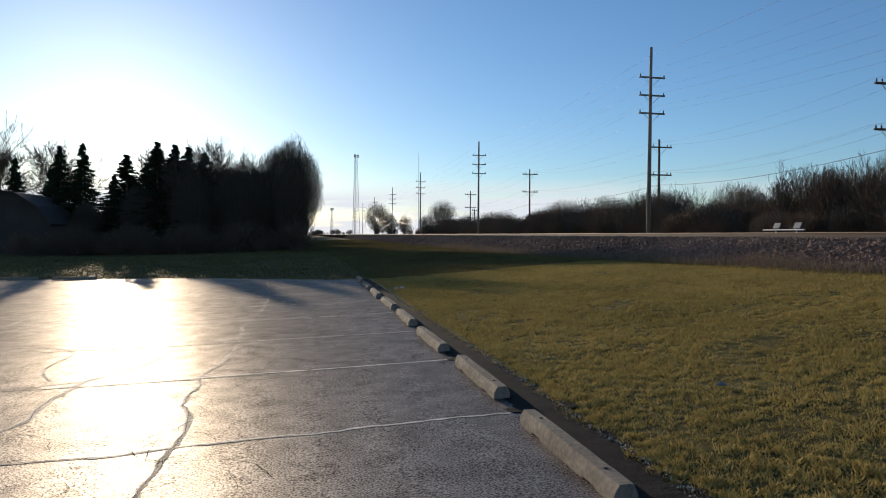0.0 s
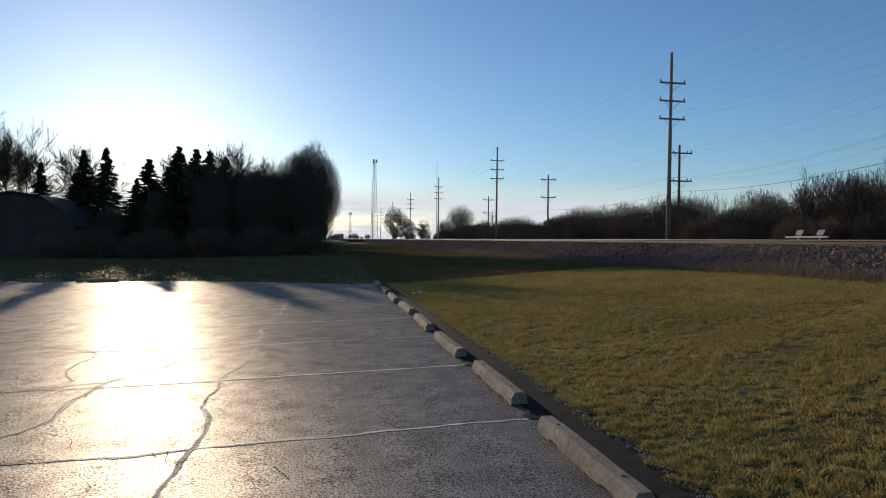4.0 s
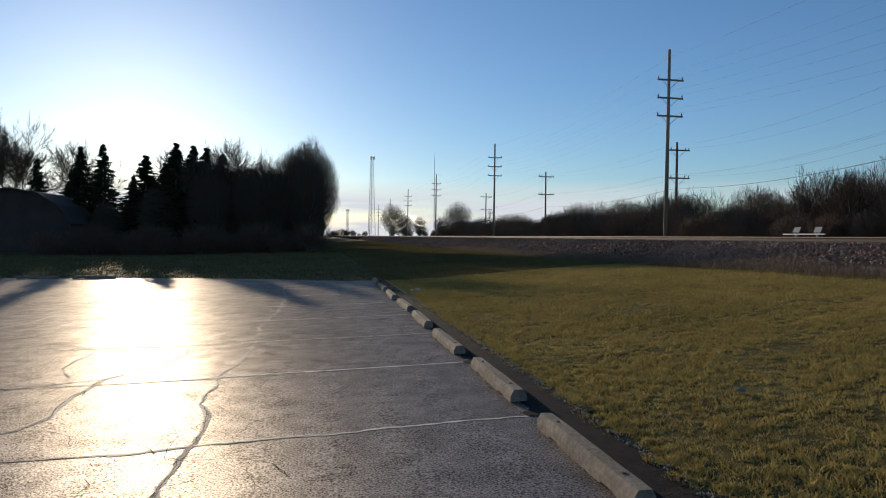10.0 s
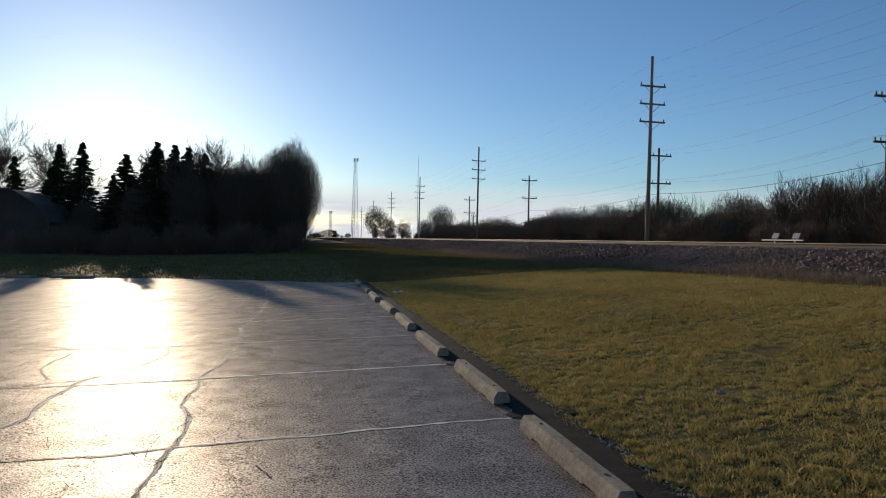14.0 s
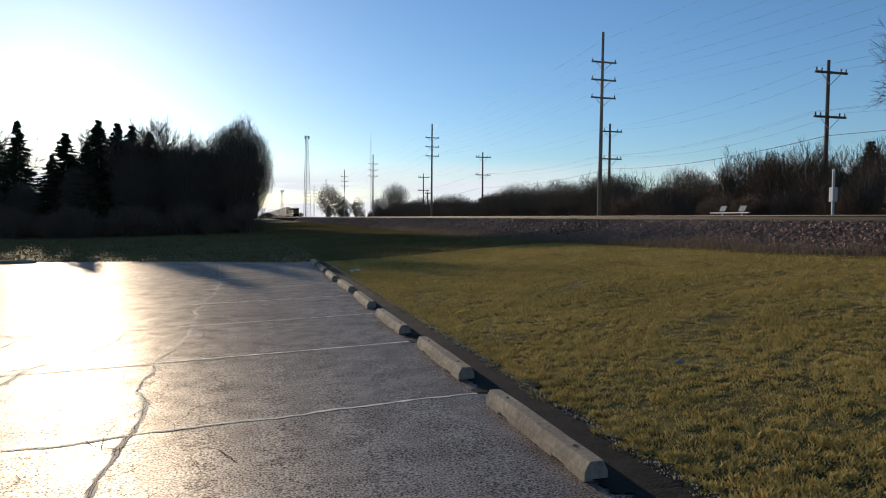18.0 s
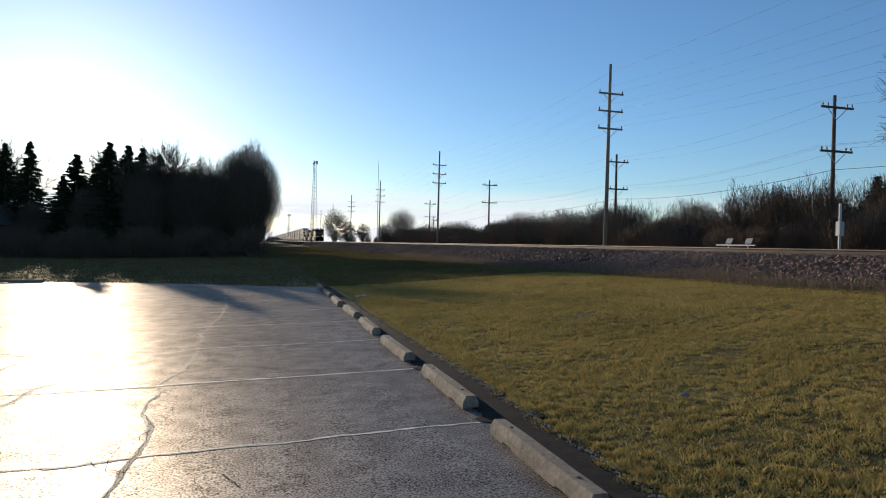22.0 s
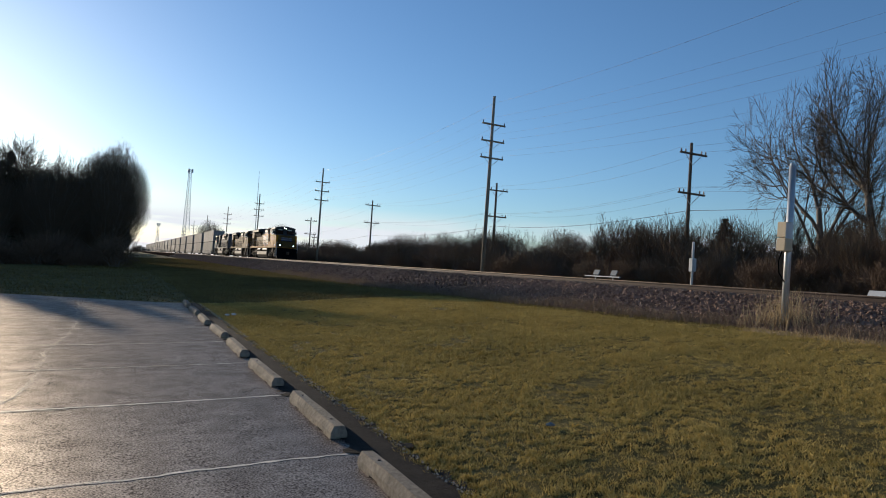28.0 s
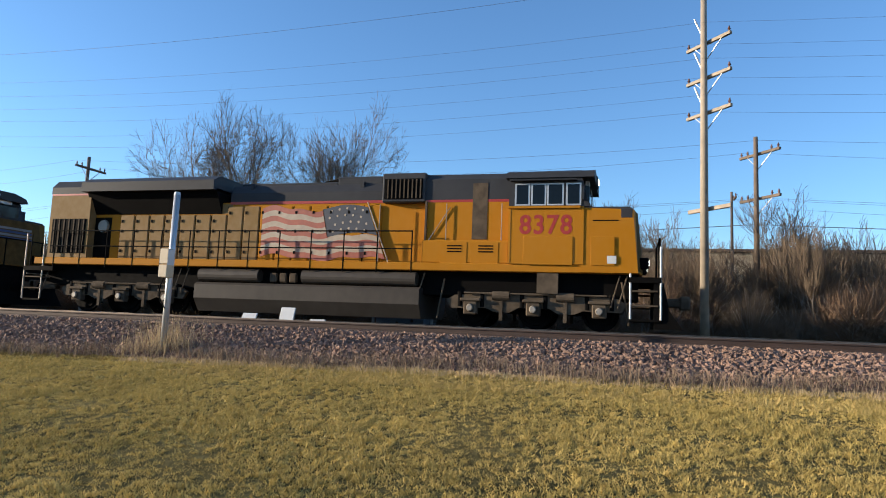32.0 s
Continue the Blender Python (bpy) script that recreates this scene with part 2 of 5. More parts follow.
CONCRETE = mat("weathered concrete", (0.23, 0.195, 0.15), 0.95, vary=0.5, scale=22, bump=0.7, bump_scale=130, spec=0.2)
BALLAST_MAT = mat("broken ballast stone", (0.026, 0.018, 0.014), 0.85, vary=0.6, scale=3, bump=0.4, island=0.8, tint=(0.36, 0.232, 0.168), spec=0.12)
BED_MAT = mat("dark ballast fines", (0.026, 0.019, 0.015), 1.0, vary=0.5, scale=8, bump=1.0, bump_scale=14, spec=0.0, bump_dist=0.1)
RAIL_SIDE = mat("rusted rail steel", (0.05, 0.03, 0.022), 0.75, 0.2, vary=0.3)
RAIL_TOP = mat("polished rail head", (0.2, 0.155, 0.125), 0.42, 1.0, vary=0.1, bump=0)
TIE = mat("creosoted timber", (0.06, 0.045, 0.035), 0.9, vary=0.3)
OLD_WOOD = mat("dark tarred pole wood", (0.13, 0.1, 0.075), 0.95, vary=0.35, scale=3, spec=0.1)
POLE_WOOD = mat("weathered pole wood", (0.26, 0.215, 0.16), 0.9, vary=0.3, scale=3)
GALV = mat("galvanised steel", (0.45, 0.46, 0.46), 0.45, 0.6, vary=0.15)
EMBLEM = mat("dull grey emblem paint", (0.2, 0.2, 0.2), 0.5, bump=0)
GRIT = mat("pale grit", (0.6, 0.5, 0.38), 0.9, island=0.3)
WHITE = mat("white paint", (0.52, 0.52, 0.5), 0.5, vary=0.08)
INSUL = mat("brown glazed porcelain", (0.12, 0.06, 0.04), 0.25, bump=0)
WIRE = mat("aluminium wire", (0.15, 0.15, 0.16), 0.55, 0.7, bump=0)
BRIGHT_WIRE = mat("bright bare wire", (0.8, 0.78, 0.74), 0.4, 1.0, bump=0)
BARK = mat("grey bark", (0.17, 0.14, 0.11), 0.95, vary=0.35, scale=5, bump=0.7, bump_scale=25)
TWIG = mat("bare twigs", (0.115, 0.085, 0.058), 0.95, vary=0.3, bump=0, island=0.3, spec=0.2)
TWIG_RED = mat("reddish bare twigs", (0.135, 0.088, 0.056), 0.95, vary=0.3, bump=0, island=0.3, spec=0.2)
NEEDLE = mat("evergreen needles", (0.03, 0.045, 0.02), 0.85, vary=0.3, bump=0, island=0.3, spec=0.2)
YELLOW = mat("yellow locomotive paint", (0.46, 0.185, 0.007), 0.55, vary=0.22, scale=4, bump=0.05, bump_scale=9, tint=(0.37, 0.16, 0.018), spec=0.05)
GREY = mat("grey locomotive paint", (0.036, 0.037, 0.04), 0.55, spec=0.12, vary=0.2, scale=2, bump=0.03)
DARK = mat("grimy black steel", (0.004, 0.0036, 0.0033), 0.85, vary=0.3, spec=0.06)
TRUCK = mat("dusty truck steel", (0.085, 0.065, 0.045), 0.9, vary=0.6, scale=4, spec=0.08)
TANK = mat("grey tank paint", (0.05, 0.042, 0.034), 0.6, vary=0.3, scale=3, bump=0.05, bump_scale=12, spec=0.2)
YELLOW_DIRTY = mat("soot-stained yellow paint", (0.31, 0.185, 0.062), 0.55, vary=0.38, scale=5, bump=0.06, bump_scale=9, tint=(0.25, 0.17, 0.085), spec=0.04)
GRIMY = mat("grimy yellow paint", (0.15, 0.088, 0.027), 0.6, vary=0.35, scale=3, bump=0.05, bump_scale=9, spec=0.04)
GRIME = mat("soot and insects on yellow paint", (0.11, 0.07, 0.025), 0.8, vary=0.4, scale=5, bump=0.1, spec=0.05)
RED = mat("red paint", (0.29, 0.02, 0.011), 0.45, vary=0.1, bump=0)
FLAG_RED = mat("sun-bleached red paint", (0.3, 0.085, 0.05), 0.5, vary=0.25, bump=0)
FLAG_WHITE = mat("sun-bleached white paint", (0.36, 0.29, 0.21), 0.5, vary=0.2, bump=0)
FLAG_BLUE = mat("dull blue paint", (0.042, 0.045, 0.055), 0.5, vary=0.25, bump=0)
BLUE = mat("blue emblem paint", (0.02, 0.04, 0.13), 0.45, bump=0)
LAMP = mat("burning lamp lens", (1.0, 0.95, 0.85), 0.3, bump=0, emit=7.0)
STEEL_BAR = mat("dusty grab iron steel", (0.26, 0.23, 0.19), 0.5, 0.3, bump=0)
CABINET = mat("grey-blue cabinet paint", (0.13, 0.15, 0.165), 0.6, vary=0.15, scale=4, spec=0.25)
TAN = mat("tan box paint", (0.5, 0.4, 0.26), 0.55, vary=0.1)
BOX_COLOURS = [mat("grey container paint", (0.15, 0.15, 0.148), 0.7, vary=0.2, scale=2, spec=0.04), mat("white container paint", (0.26, 0.255, 0.245), 0.7, vary=0.2, scale=2, spec=0.04), mat("silver container paint", (0.105, 0.108, 0.115), 0.65, vary=0.2, scale=2, spec=0.04)]
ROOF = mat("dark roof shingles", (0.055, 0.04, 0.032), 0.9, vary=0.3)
SIDING = mat("tan wall siding", (0.27, 0.22, 0.15), 0.9, vary=0.35, scale=1.5)
glass = bpy.data.materials.new("cab glass")
glass.use_nodes = True
glass.node_tree.nodes["Principled BSDF"].inputs["Base Color"].default_value = (0.004, 0.005, 0.006, 1)
glass.node_tree.nodes["Principled BSDF"].inputs["Roughness"].default_value = 0.05
glass.node_tree.nodes["Principled BSDF"].inputs["Specular IOR Level"].default_value = 0.25
GLASS = glass


# ---- mesh helpers ----
def add_box(bm, x0, y0, z0, x1, y1, z1, bevel=0.0):
    made = bmesh.ops.create_cube(bm, size=1)["verts"]
    for v in made:
        v.co = Vector(((x0 + x1) / 2 + v.co.x * (x1 - x0), (y0 + y1) / 2 + v.co.y * (y1 - y0), (z0 + z1) / 2 + v.co.z * (z1 - z0)))
    if bevel:
        edges = list({e for v in made for e in v.link_edges})
        bmesh.ops.bevel(bm, geom=edges, offset=bevel, segments=1, affect="EDGES")
    return bm


def add_tube(bm, a, b, r0, r1=None, n=8):
    """A round bar from a to b."""
    a, b = Vector(a), Vector(b)
    r1 = r0 if r1 is None else r1
    turn = (b - a).to_track_quat("Z", "Y").to_matrix().to_4x4()
    bmesh.ops.create_cone(bm, cap_ends=True, segments=n, radius1=r0, radius2=r1, depth=(b - a).length, matrix=Matrix.Translation((a + b) / 2) @ turn)
    return bm


def add_prism(bm, outline, axis, lo, hi):
    """A flat outline of (p, q) pulled from lo to hi along axis; x: (y, z), y: (x, z), z: (x, y)."""
    def at(p, q, k):
        return {"x": (k, p, q), "y": (p, k, q), "z": (p, q, k)}[axis]
    low = [bm.verts.new(at(p, q, lo)) for p, q in outline]
    high = [bm.verts.new(at(p, q, hi)) for p, q in outline]
    n = len(outline)
    bm.faces.new(low)
    bm.faces.new(high[::-1])
    for i in range(n):
        bm.faces.new((low[i], high[i], high[(i + 1) % n], low[(i + 1) % n]))
    bmesh.ops.recalc_face_normals(bm, faces=bm.faces)
    return bm


def part(name, bm, material, parent=None, label="", smooth=False):
    me = bpy.data.meshes.new(name)
    bm.to_mesh(me)
    bm.free()
    me.materials.append(material)
    if smooth:
        me.polygons.foreach_set("use_smooth", [True] * len(me.polygons))
    ob = new(name, me)
    ob.parent = parent
    if label:
        ob["label"] = label
    return ob


def box_part(name, material, parent, *dims, bevel=0.0, label=""):
    return part(name, add_box(bmesh.new(), *dims, bevel=bevel), material, parent, label)


def mesh_from(name, verts, faces, material, parent=None, smooth=False):
    """verts: (n, 3); faces: (m, k), all of k corners."""
    verts, faces = np.asarray(verts, dtype=np.float32), np.asarray(faces, dtype=np.int32)
    me = bpy.data.meshes.new(name)
    k = faces.shape[1]
    me.vertices.add(len(verts))
    me.vertices.foreach_set("co", verts.ravel())
    me.loops.add(faces.size)
    me.loops.foreach_set("vertex_index", faces.ravel())
    me.polygons.add(len(faces))
    me.polygons.foreach_set("loop_start", np.arange(0, faces.size, k, dtype=np.int32))
    me.polygons.foreach_set("use_smooth", np.full(len(faces), smooth))
    me.materials.append(material)
    me.update(calc_edges=True)
    ob = new(name, me)
    ob.parent = parent
    return ob


def empty(name, x=0, y=0, z=0, rz=0):
    ob = new(name)
    ob.matrix_basis = pose(x, y, z, 0, 0, rz)
    ob.empty_display_size = 0.2
    return ob

# ---- the ground ----
RAIL_Z, NEAR_X, FAR_X = 1.85, 16.8, 21.05
EDGE_X = 2.62


def foot_z(y):
    return np.interp(y, [-30, -8, 3, 12, 22, 34, 70, 200], [1.15, 1.1, 1.05, 0.9, 0.75, 0.6, 0.55, 0.5])


def ground_z(x, y):
    x, y = np.asarray(x, dtype=float), np.asarray(y, dtype=float)
    low = 0.025 * np.clip(x, -15, EDGE_X)
    k = np.clip((x - EDGE_X) / (12.4 - EDGE_X), 0, 1)
    k = 0.55 * k + 0.45 * k * k * (3 - 2 * k)
    z = low * (1 - k) + foot_z(y) * k
    far = np.clip((x - 14) / 10, 0, 1)
    z = z * (1 - far) + 1.1 * far
    bank = np.clip((y - 34) / 40, 0, 1) * np.clip((12 - x) / 12, 0, 1)
    return z + 0.25 * bank


def lot_far(x):
    """The far edge of the car park."""
    return np.interp(x, [-40, -14, -4, 1.2, 3], [34, 33, 28.4, 24.6, 24.2])


def sheet(name, xs, ys, height, material):
    gx, gy = np.meshgrid(xs, ys)
    v = np.stack([gx.ravel(), gy.ravel(), height(gx.ravel(), gy.ravel())], 1)
    nx, ny = len(xs), len(ys)
    i = (np.arange(ny - 1)[:, None] * nx + np.arange(nx - 1)[None, :]).ravel()
    return mesh_from(name, v, np.stack([i, i + 1, i + 1 + nx, i + nx], 1), material, smooth=True)


xs = np.unique(np.concatenate([[-4000, -1500, -600, -250, -120, -80, -60, -50], np.arange(-42, 30, 0.6), [32, 40, 60, 90, 150, 300, 700, 1800, 4000]]))
ys = np.unique(np.concatenate([[-4000, -1200, -300, -100, -50], np.arange(-30, 60, 0.8), np.arange(60, 130, 5), [140, 180, 250, 400, 700, 1200, 2200, 4500]]))


def soil_z(x, y):
    z = ground_z(x, y)
    inside = (x < EDGE_X - 0.1) & (y < lot_far(x) - 0.3) & (x > -39) & (y > -24)
    bumps = np.array([noise.noise((a * 0.7, b * 0.7, 0)) for a, b in zip(x, y)]) * 0.03
    return np.where(inside, z - 0.12, z - 0.01 + bumps)


ground = tagged(sheet("ground", xs, ys, soil_z, SOIL), "winter lawn and open ground reaching the horizon", "ground", kind="structure")

# car park: one sheet of asphalt with a slanting far edge
lx = np.concatenate([np.linspace(-39.5, -6, 20), np.linspace(-5.5, EDGE_X, 30)])
v, f = [], []
rows_n = 60
for i, x in enumerate(lx):
    for j in range(rows_n + 1):
        y = -24 + (lot_far(x) + 24) * (j / rows_n)
        v.append((x, y, float(ground_z(x, y)) + 0.012 * noise.noise((x * 0.35, y * 0.35, 3))))
for i in range(len(lx) - 1):
    for j in range(rows_n):
        a = i * (rows_n + 1) + j
        f.append((a, a + rows_n + 1, a + rows_n + 2, a + 1))
car_park = tagged(mesh_from("pavement", v, f, ASPHALT, smooth=True), "worn grey asphalt car park with cracks", "pavement", kind="structure")


def lot_z(x, y):
    return float(ground_z(x, y)) + 0.012 * noise.noise((x * 0.35, y * 0.35, 3))


def strip(name, pts, width, material, lift, parent, wobble=0.0, raw=None):
    """A ribbon on the car park along pts, with an uneven edge."""
    bm = bmesh.new()
    dense = []
    for (x0, y0), (x1, y1) in zip(pts, pts[1:]):
        n = max(2, int(math.hypot(x1 - x0, y1 - y0) / 0.06))
        for k in range(n):
            dense.append((x0 + (x1 - x0) * k / n, y0 + (y1 - y0) * k / n))
    dense.append(pts[-1])
    prev = None
    for k, (x, y) in enumerate(dense):
        x2, y2 = dense[min(k + 1, len(dense) - 1)]
        x1, y1 = dense[max(k - 1, 0)]
        d = Vector((x2 - x1, y2 - y1, 0)).normalized()
        side = Vector((-d.y, d.x, 0))
        off = 0.8 * wobble * noise.noise((x * 1.6, y * 1.6, 7)) + 0.18 * wobble * noise.noise((x * 9, y * 9, 2)) + 0.012 * noise.noise((x * 31, y * 31, 4))
        w = width * (1 + 0.6 * noise.noise((x * 6, y * 6, 1)) + 0.5 * noise.noise((x * 25, y * 25, 6))) / 2
        c = Vector((x, y, 0)) + side * off
        pair = []
        for s in (-1, 1):
            q = c + side * s * w
            pair.append(bm.verts.new((q.x, q.y, lot_z(q.x, q.y) + lift)))
        if prev:
            bm.faces.new((prev[0], prev[1], pair[1], pair[0]))
        prev = pair
    bmesh.ops.recalc_face_normals(bm, faces=bm.faces)
    return part(name, bm, material, parent)


# joints square to the row of wheel stops: some painted, all cracked and filled with dust
STOP_X, STOP_Y, STALL = 2.18, 5.02, 2.76


def crack(pts, width, wob, strands=2):
    """A crumbled crack: a broken band of dust with thin dark splits wandering along it."""
    if width > 0.015:
        strip("crack_dust", pts, width, CRACK, 0.003, car_park, wob)
    for k in range(strands):
        o = (k - (strands - 1) / 2) * width * 0.4
        moved = [(x + o * math.sin(3 * y + k), y + o * math.cos(2 * x + k)) for x, y in pts]
        strip("crack", moved, 0.0032, CRACK_DARK, 0.005 + 0.001 * k, car_park, wob + 0.03 * k)


for k in range(-2, 7):
    y = STOP_Y + STALL * k
    joint = [(2.15, y + 0.02), (0.56, y - 0.09), (-0.31, y - 0.18), (-1.51, y - 0.24), (-2.3, y - 0.25), (-4.4, y - 0.12), (-7.0, y - 0.2)]
    if k != 0:
        strip("stall_line", [(2.1, y), (0.5, y - 0.1), (-1.1, y - 0.16)], 0.045 if k == 1 else 0.03, LINE, 0.0035, car_park, 0.02)
    strip("crack_dust", joint[:4] if k == 0 else joint[2:], 0.04, CRACK if k else LINE, 0.003, car_park, 0.09)
    if k == 0:
        strip("crack_dust", joint[3:], 0.025, CRACK, 0.003, car_park, 0.05)
    strip("crack", joint[1:] if k == 0 else joint[2:], 0.005, CRACK_DARK, 0.006, car_park, 0.05)
    if k not in (0, 1):
        strip("crack", [(1.4, y - 0.03), (0.2, y - 0.13), (-0.9, y - 0.22)], 0.006, CRACK_DARK, 0.007, car_park, 0.07)
# long meandering cracks
CRACKS = [
    ([(-0.85, 2.6), (-0.9, 3.72), (-0.96, 4.42), (-0.88, 5.13), (-0.86, 5.78), (-1.05, 6.26), (-1.07, 6.9), (-1.06, 8.01), (-0.89, 8.56), (-0.87, 10.57), (-0.95, 12.37), (-0.78, 14.76), (-0.76, 18.3), (-1.1, 24)], 0.05, 0.14, 2),
    ([(-3.1, 5.2), (-2.56, 5.7), (-2.45, 6.15), (-2.53, 6.98), (-2.44, 7.84), (-2.34, 8.04)], 0.075, 0.08, 2),
    ([(-2.34, 8.04), (-2.0, 8.6), (-1.8, 9.3), (-1.9, 10.2)], 0.02, 0.1, 1),
    ([(-6.0, 10.9), (-4.73, 10.98), (-4.32, 10.99), (-3.5, 10.56), (-3.26, 10.07), (-3.3, 9.3), (-3.27, 8.75), (-2.9, 8.0)], 0.03, 0.1, 2),
    ([(-6.6, 12.2), (-5.65, 13.23), (-4.61, 14.74), (-4.2, 16.6), (-3.4, 19.5), (-2.6, 24.0)], 0.06, 0.2, 2),
    ([(-6.5, 6.8), (-4.2, 7.3), (-2.44, 7.84)], 0.03, 0.1, 2),
    ([(-0.88, 10.45), (-0.05, 10.54), (0.9, 10.5)], 0.018, 0.04, 2),
    ([(-0.86, 5.9), (0.1, 6.0), (0.7, 6.05)], 0.012, 0.06, 1),
    ([(-8.0, 12.0), (-6.0, 13.5), (-5.6, 18.0), (-6.5, 24.0)], 0.06, 0.25, 2),
    ([(-9.5, 17.5), (-6.5, 18.5), (-3.5, 18.2), (-0.9, 19.0)], 0.04, 0.2, 2),
]
for pts, w, wob, strands in CRACKS:
    crack(pts, w, wob, strands)
crack_rng = random.Random(5)
for k in range(60):
    x, y = crack_rng.uniform(-12, -1.2), crack_rng.uniform(2.5, 27) if k % 2 else crack_rng.uniform(2.5, 12)
    a = crack_rng.choice((0.0, 1.57, 0.4, 2.6)) + crack_rng.uniform(-0.5, 0.5)
    pts = [(x, y)]
    for m in range(crack_rng.randint(3, 9)):
        a += crack_rng.uniform(-0.7, 0.7)
        x, y = x + 0.35 * math.cos(a), y + 0.35 * math.sin(a)
        if x < 2.1 and y < float(lot_far(x)) - 0.4:
            pts.append((x, y))
    if len(pts) > 2:
        strip("crack", pts, crack_rng.uniform(0.003, 0.007), CRACK_DARK, 0.004, car_park, 0.08)
for k in range(110):
    y = 2.7 + 0.11 * k + crack_rng.uniform(-0.1, 0.1)
    x = -0.93 + crack_rng.gauss(0.0, 0.28)
    a = crack_rng.uniform(0.9, 2.2) if k % 3 else crack_rng.uniform(-0.5, 0.5)
    pts = [(x, y)]
    for m in range(crack_rng.randint(2, 5)):
        a += crack_rng.uniform(-0.8, 0.8)
        x, y = x + 0.16 * math.cos(a), y + 0.16 * math.sin(a)
        pts.append((x, y))
    strip("crack", pts, crack_rng.uniform(0.003, 0.006), CRACK_DARK, 0.005, car_park, 0.05)
# newer dark asphalt strip between the wheel stops and the lawn
tar_strip = strip("asphalt_edge", [(2.46, -20), (2.46, 6), (2.43, 14), (2.41, 24.3)], 0.5, TAR, 0.009, car_park, 0.03)


def wheel_stop(x, y, rz=90.0):
    """A cast concrete bar, chamfered on top, with drain notches below."""
    bm = bmesh.new()
    length, h = 1.83, 0.135
    sect = [(-0.085, 0.02), (-0.085, 0.07), (-0.05, h), (0.05, h), (0.085, 0.07), (0.085, 0.02)]
    add_prism(bm, sect, "x", -length / 2, length / 2)
    for a, b in ((-0.9, -0.62), (-0.42, 0.42), (0.62, 0.9)):
        add_box(bm, a, -0.084, 0.0, b, 0.084, 0.03)
    bmesh.ops.subdivide_edges(bm, edges=[e for e in bm.edges if e.calc_length() > 0.5], cuts=7)
    for vtx in bm.verts:
        vtx.co += noise.noise_vector(vtx.co * 9 + Vector((x, y, 0))) * 0.006
    base = empty("wheel_stop", x, y, lot_z(x, y) - 0.002, rz)
    part("bar", bm, CONCRETE, base)
    for s in (-0.62, 0.62):
        part("pin", add_tube(bmesh.new(), (s, 0, h - 0.03), (s, 0, h + 0.006), 0.016), RAIL_SIDE, base, "rusty steel pin head")
    return tagged(base, "grey concrete wheel stop on the asphalt edge", "wheel stop", "wheel stops along the lawn")


for k in range(-2, 8):
    wheel_stop(STOP_X + 0.015 * math.sin(k * 2.1), STOP_Y + STALL * k - 1.28 - (0.06 if k == 1 else 0), 90 + 1.2 * math.sin(k * 3.3))
for k in range(5):
    x = -9.6 - 2.75 * k
    tagged(wheel_stop(x, float(lot_far(x)) - 0.5, -8), "dark weathered concrete wheel stop at the far edge", group="wheel stops at the far edge")

# ---- railway: bed, ballast, ties, rails ----
Y0, Y1 = -160.0, 1500.0
bed_ys = np.unique(np.concatenate([np.arange(-40, 80, 2.0), np.linspace(80, 1500, 60), np.linspace(-160, -40, 12)]))
bed_profile = [(12.6, None), (15.15, RAIL_Z - 0.26), (18.3, RAIL_Z - 0.22), (18.9, RAIL_Z - 0.27), (19.5, RAIL_Z - 0.22), (22.8, RAIL_Z - 0.26), (25.2, 0.95)]
v, f = [], []
for y in bed_ys:
    for x, z in bed_profile:
        v.append((x, y, (float(foot_z(y)) - 0.05 if z is None else z)))
n = len(bed_profile)
for j in range(len(bed_ys) - 1):
    for i in range(n - 1):
        a = j * n + i
        f.append((a, a + 1, a + 1 + n, a + n))
bed = tagged(mesh_from("track_bed", v, f, BED_MAT), "raised railway bed of broken stone ballast", "track bed", kind="structure")


def bed_z(x, y):
    return np.where(x < 15.15, foot_z(y) - 0.05 + (RAIL_Z - 0.26 - foot_z(y) + 0.05) * (x - 12.6) / 2.55, RAIL_Z - 0.25)


def stones(name, n, x0, x1, y0, y1, s0, s1, seed, parent):
    """Loose angular stones: squashed octahedra."""
    rng = np.random.default_rng(seed)
    x, y = rng.uniform(x0, x1, n), rng.uniform(y0, y1, n)
    c = np.stack([x, y, bed_z(x, y) + rng.uniform(-0.01, 0.05, n)], 1)
    octa = np.array([(1, 0, 0), (0, 1, 0), (-1, 0, 0), (0, -1, 0), (0, 0, 1), (0, 0, -1)], float)
    tri = np.array([(0, 1, 4), (1, 2, 4), (2, 3, 4), (3, 0, 4), (1, 0, 5), (2, 1, 5), (3, 2, 5), (0, 3, 5)])
    size = rng.uniform(s0, s1, (n, 1, 1)) * rng.uniform(0.6, 1.25, (n, 1, 3))
    local = octa[None] * size + rng.normal(0, 0.012, (n, 6, 3))
    q = rng.normal(size=(n, 4))
    q /= np.linalg.norm(q, axis=1, keepdims=True)
    w, a, b, d = q.T
    R = np.stack([1 - 2 * (b * b + d * d), 2 * (a * b - w * d), 2 * (a * d + w * b), 2 * (a * b + w * d), 1 - 2 * (a * a + d * d), 2 * (b * d - w * a), 2 * (a * d - w * b), 2 * (b * d + w * a), 1 - 2 * (a * a + b * b)], 1).reshape(n, 3, 3)
    local = np.einsum("nij,nkj->nki", R, local)
    verts = (local + c[:, None]).reshape(-1, 3)
    faces = (tri[None] + 6 * np.arange(n)[:, None, None]).reshape(-1, 3)
    return tagged(mesh_from(name, verts, faces, BALLAST_MAT, parent), kind="stuff")


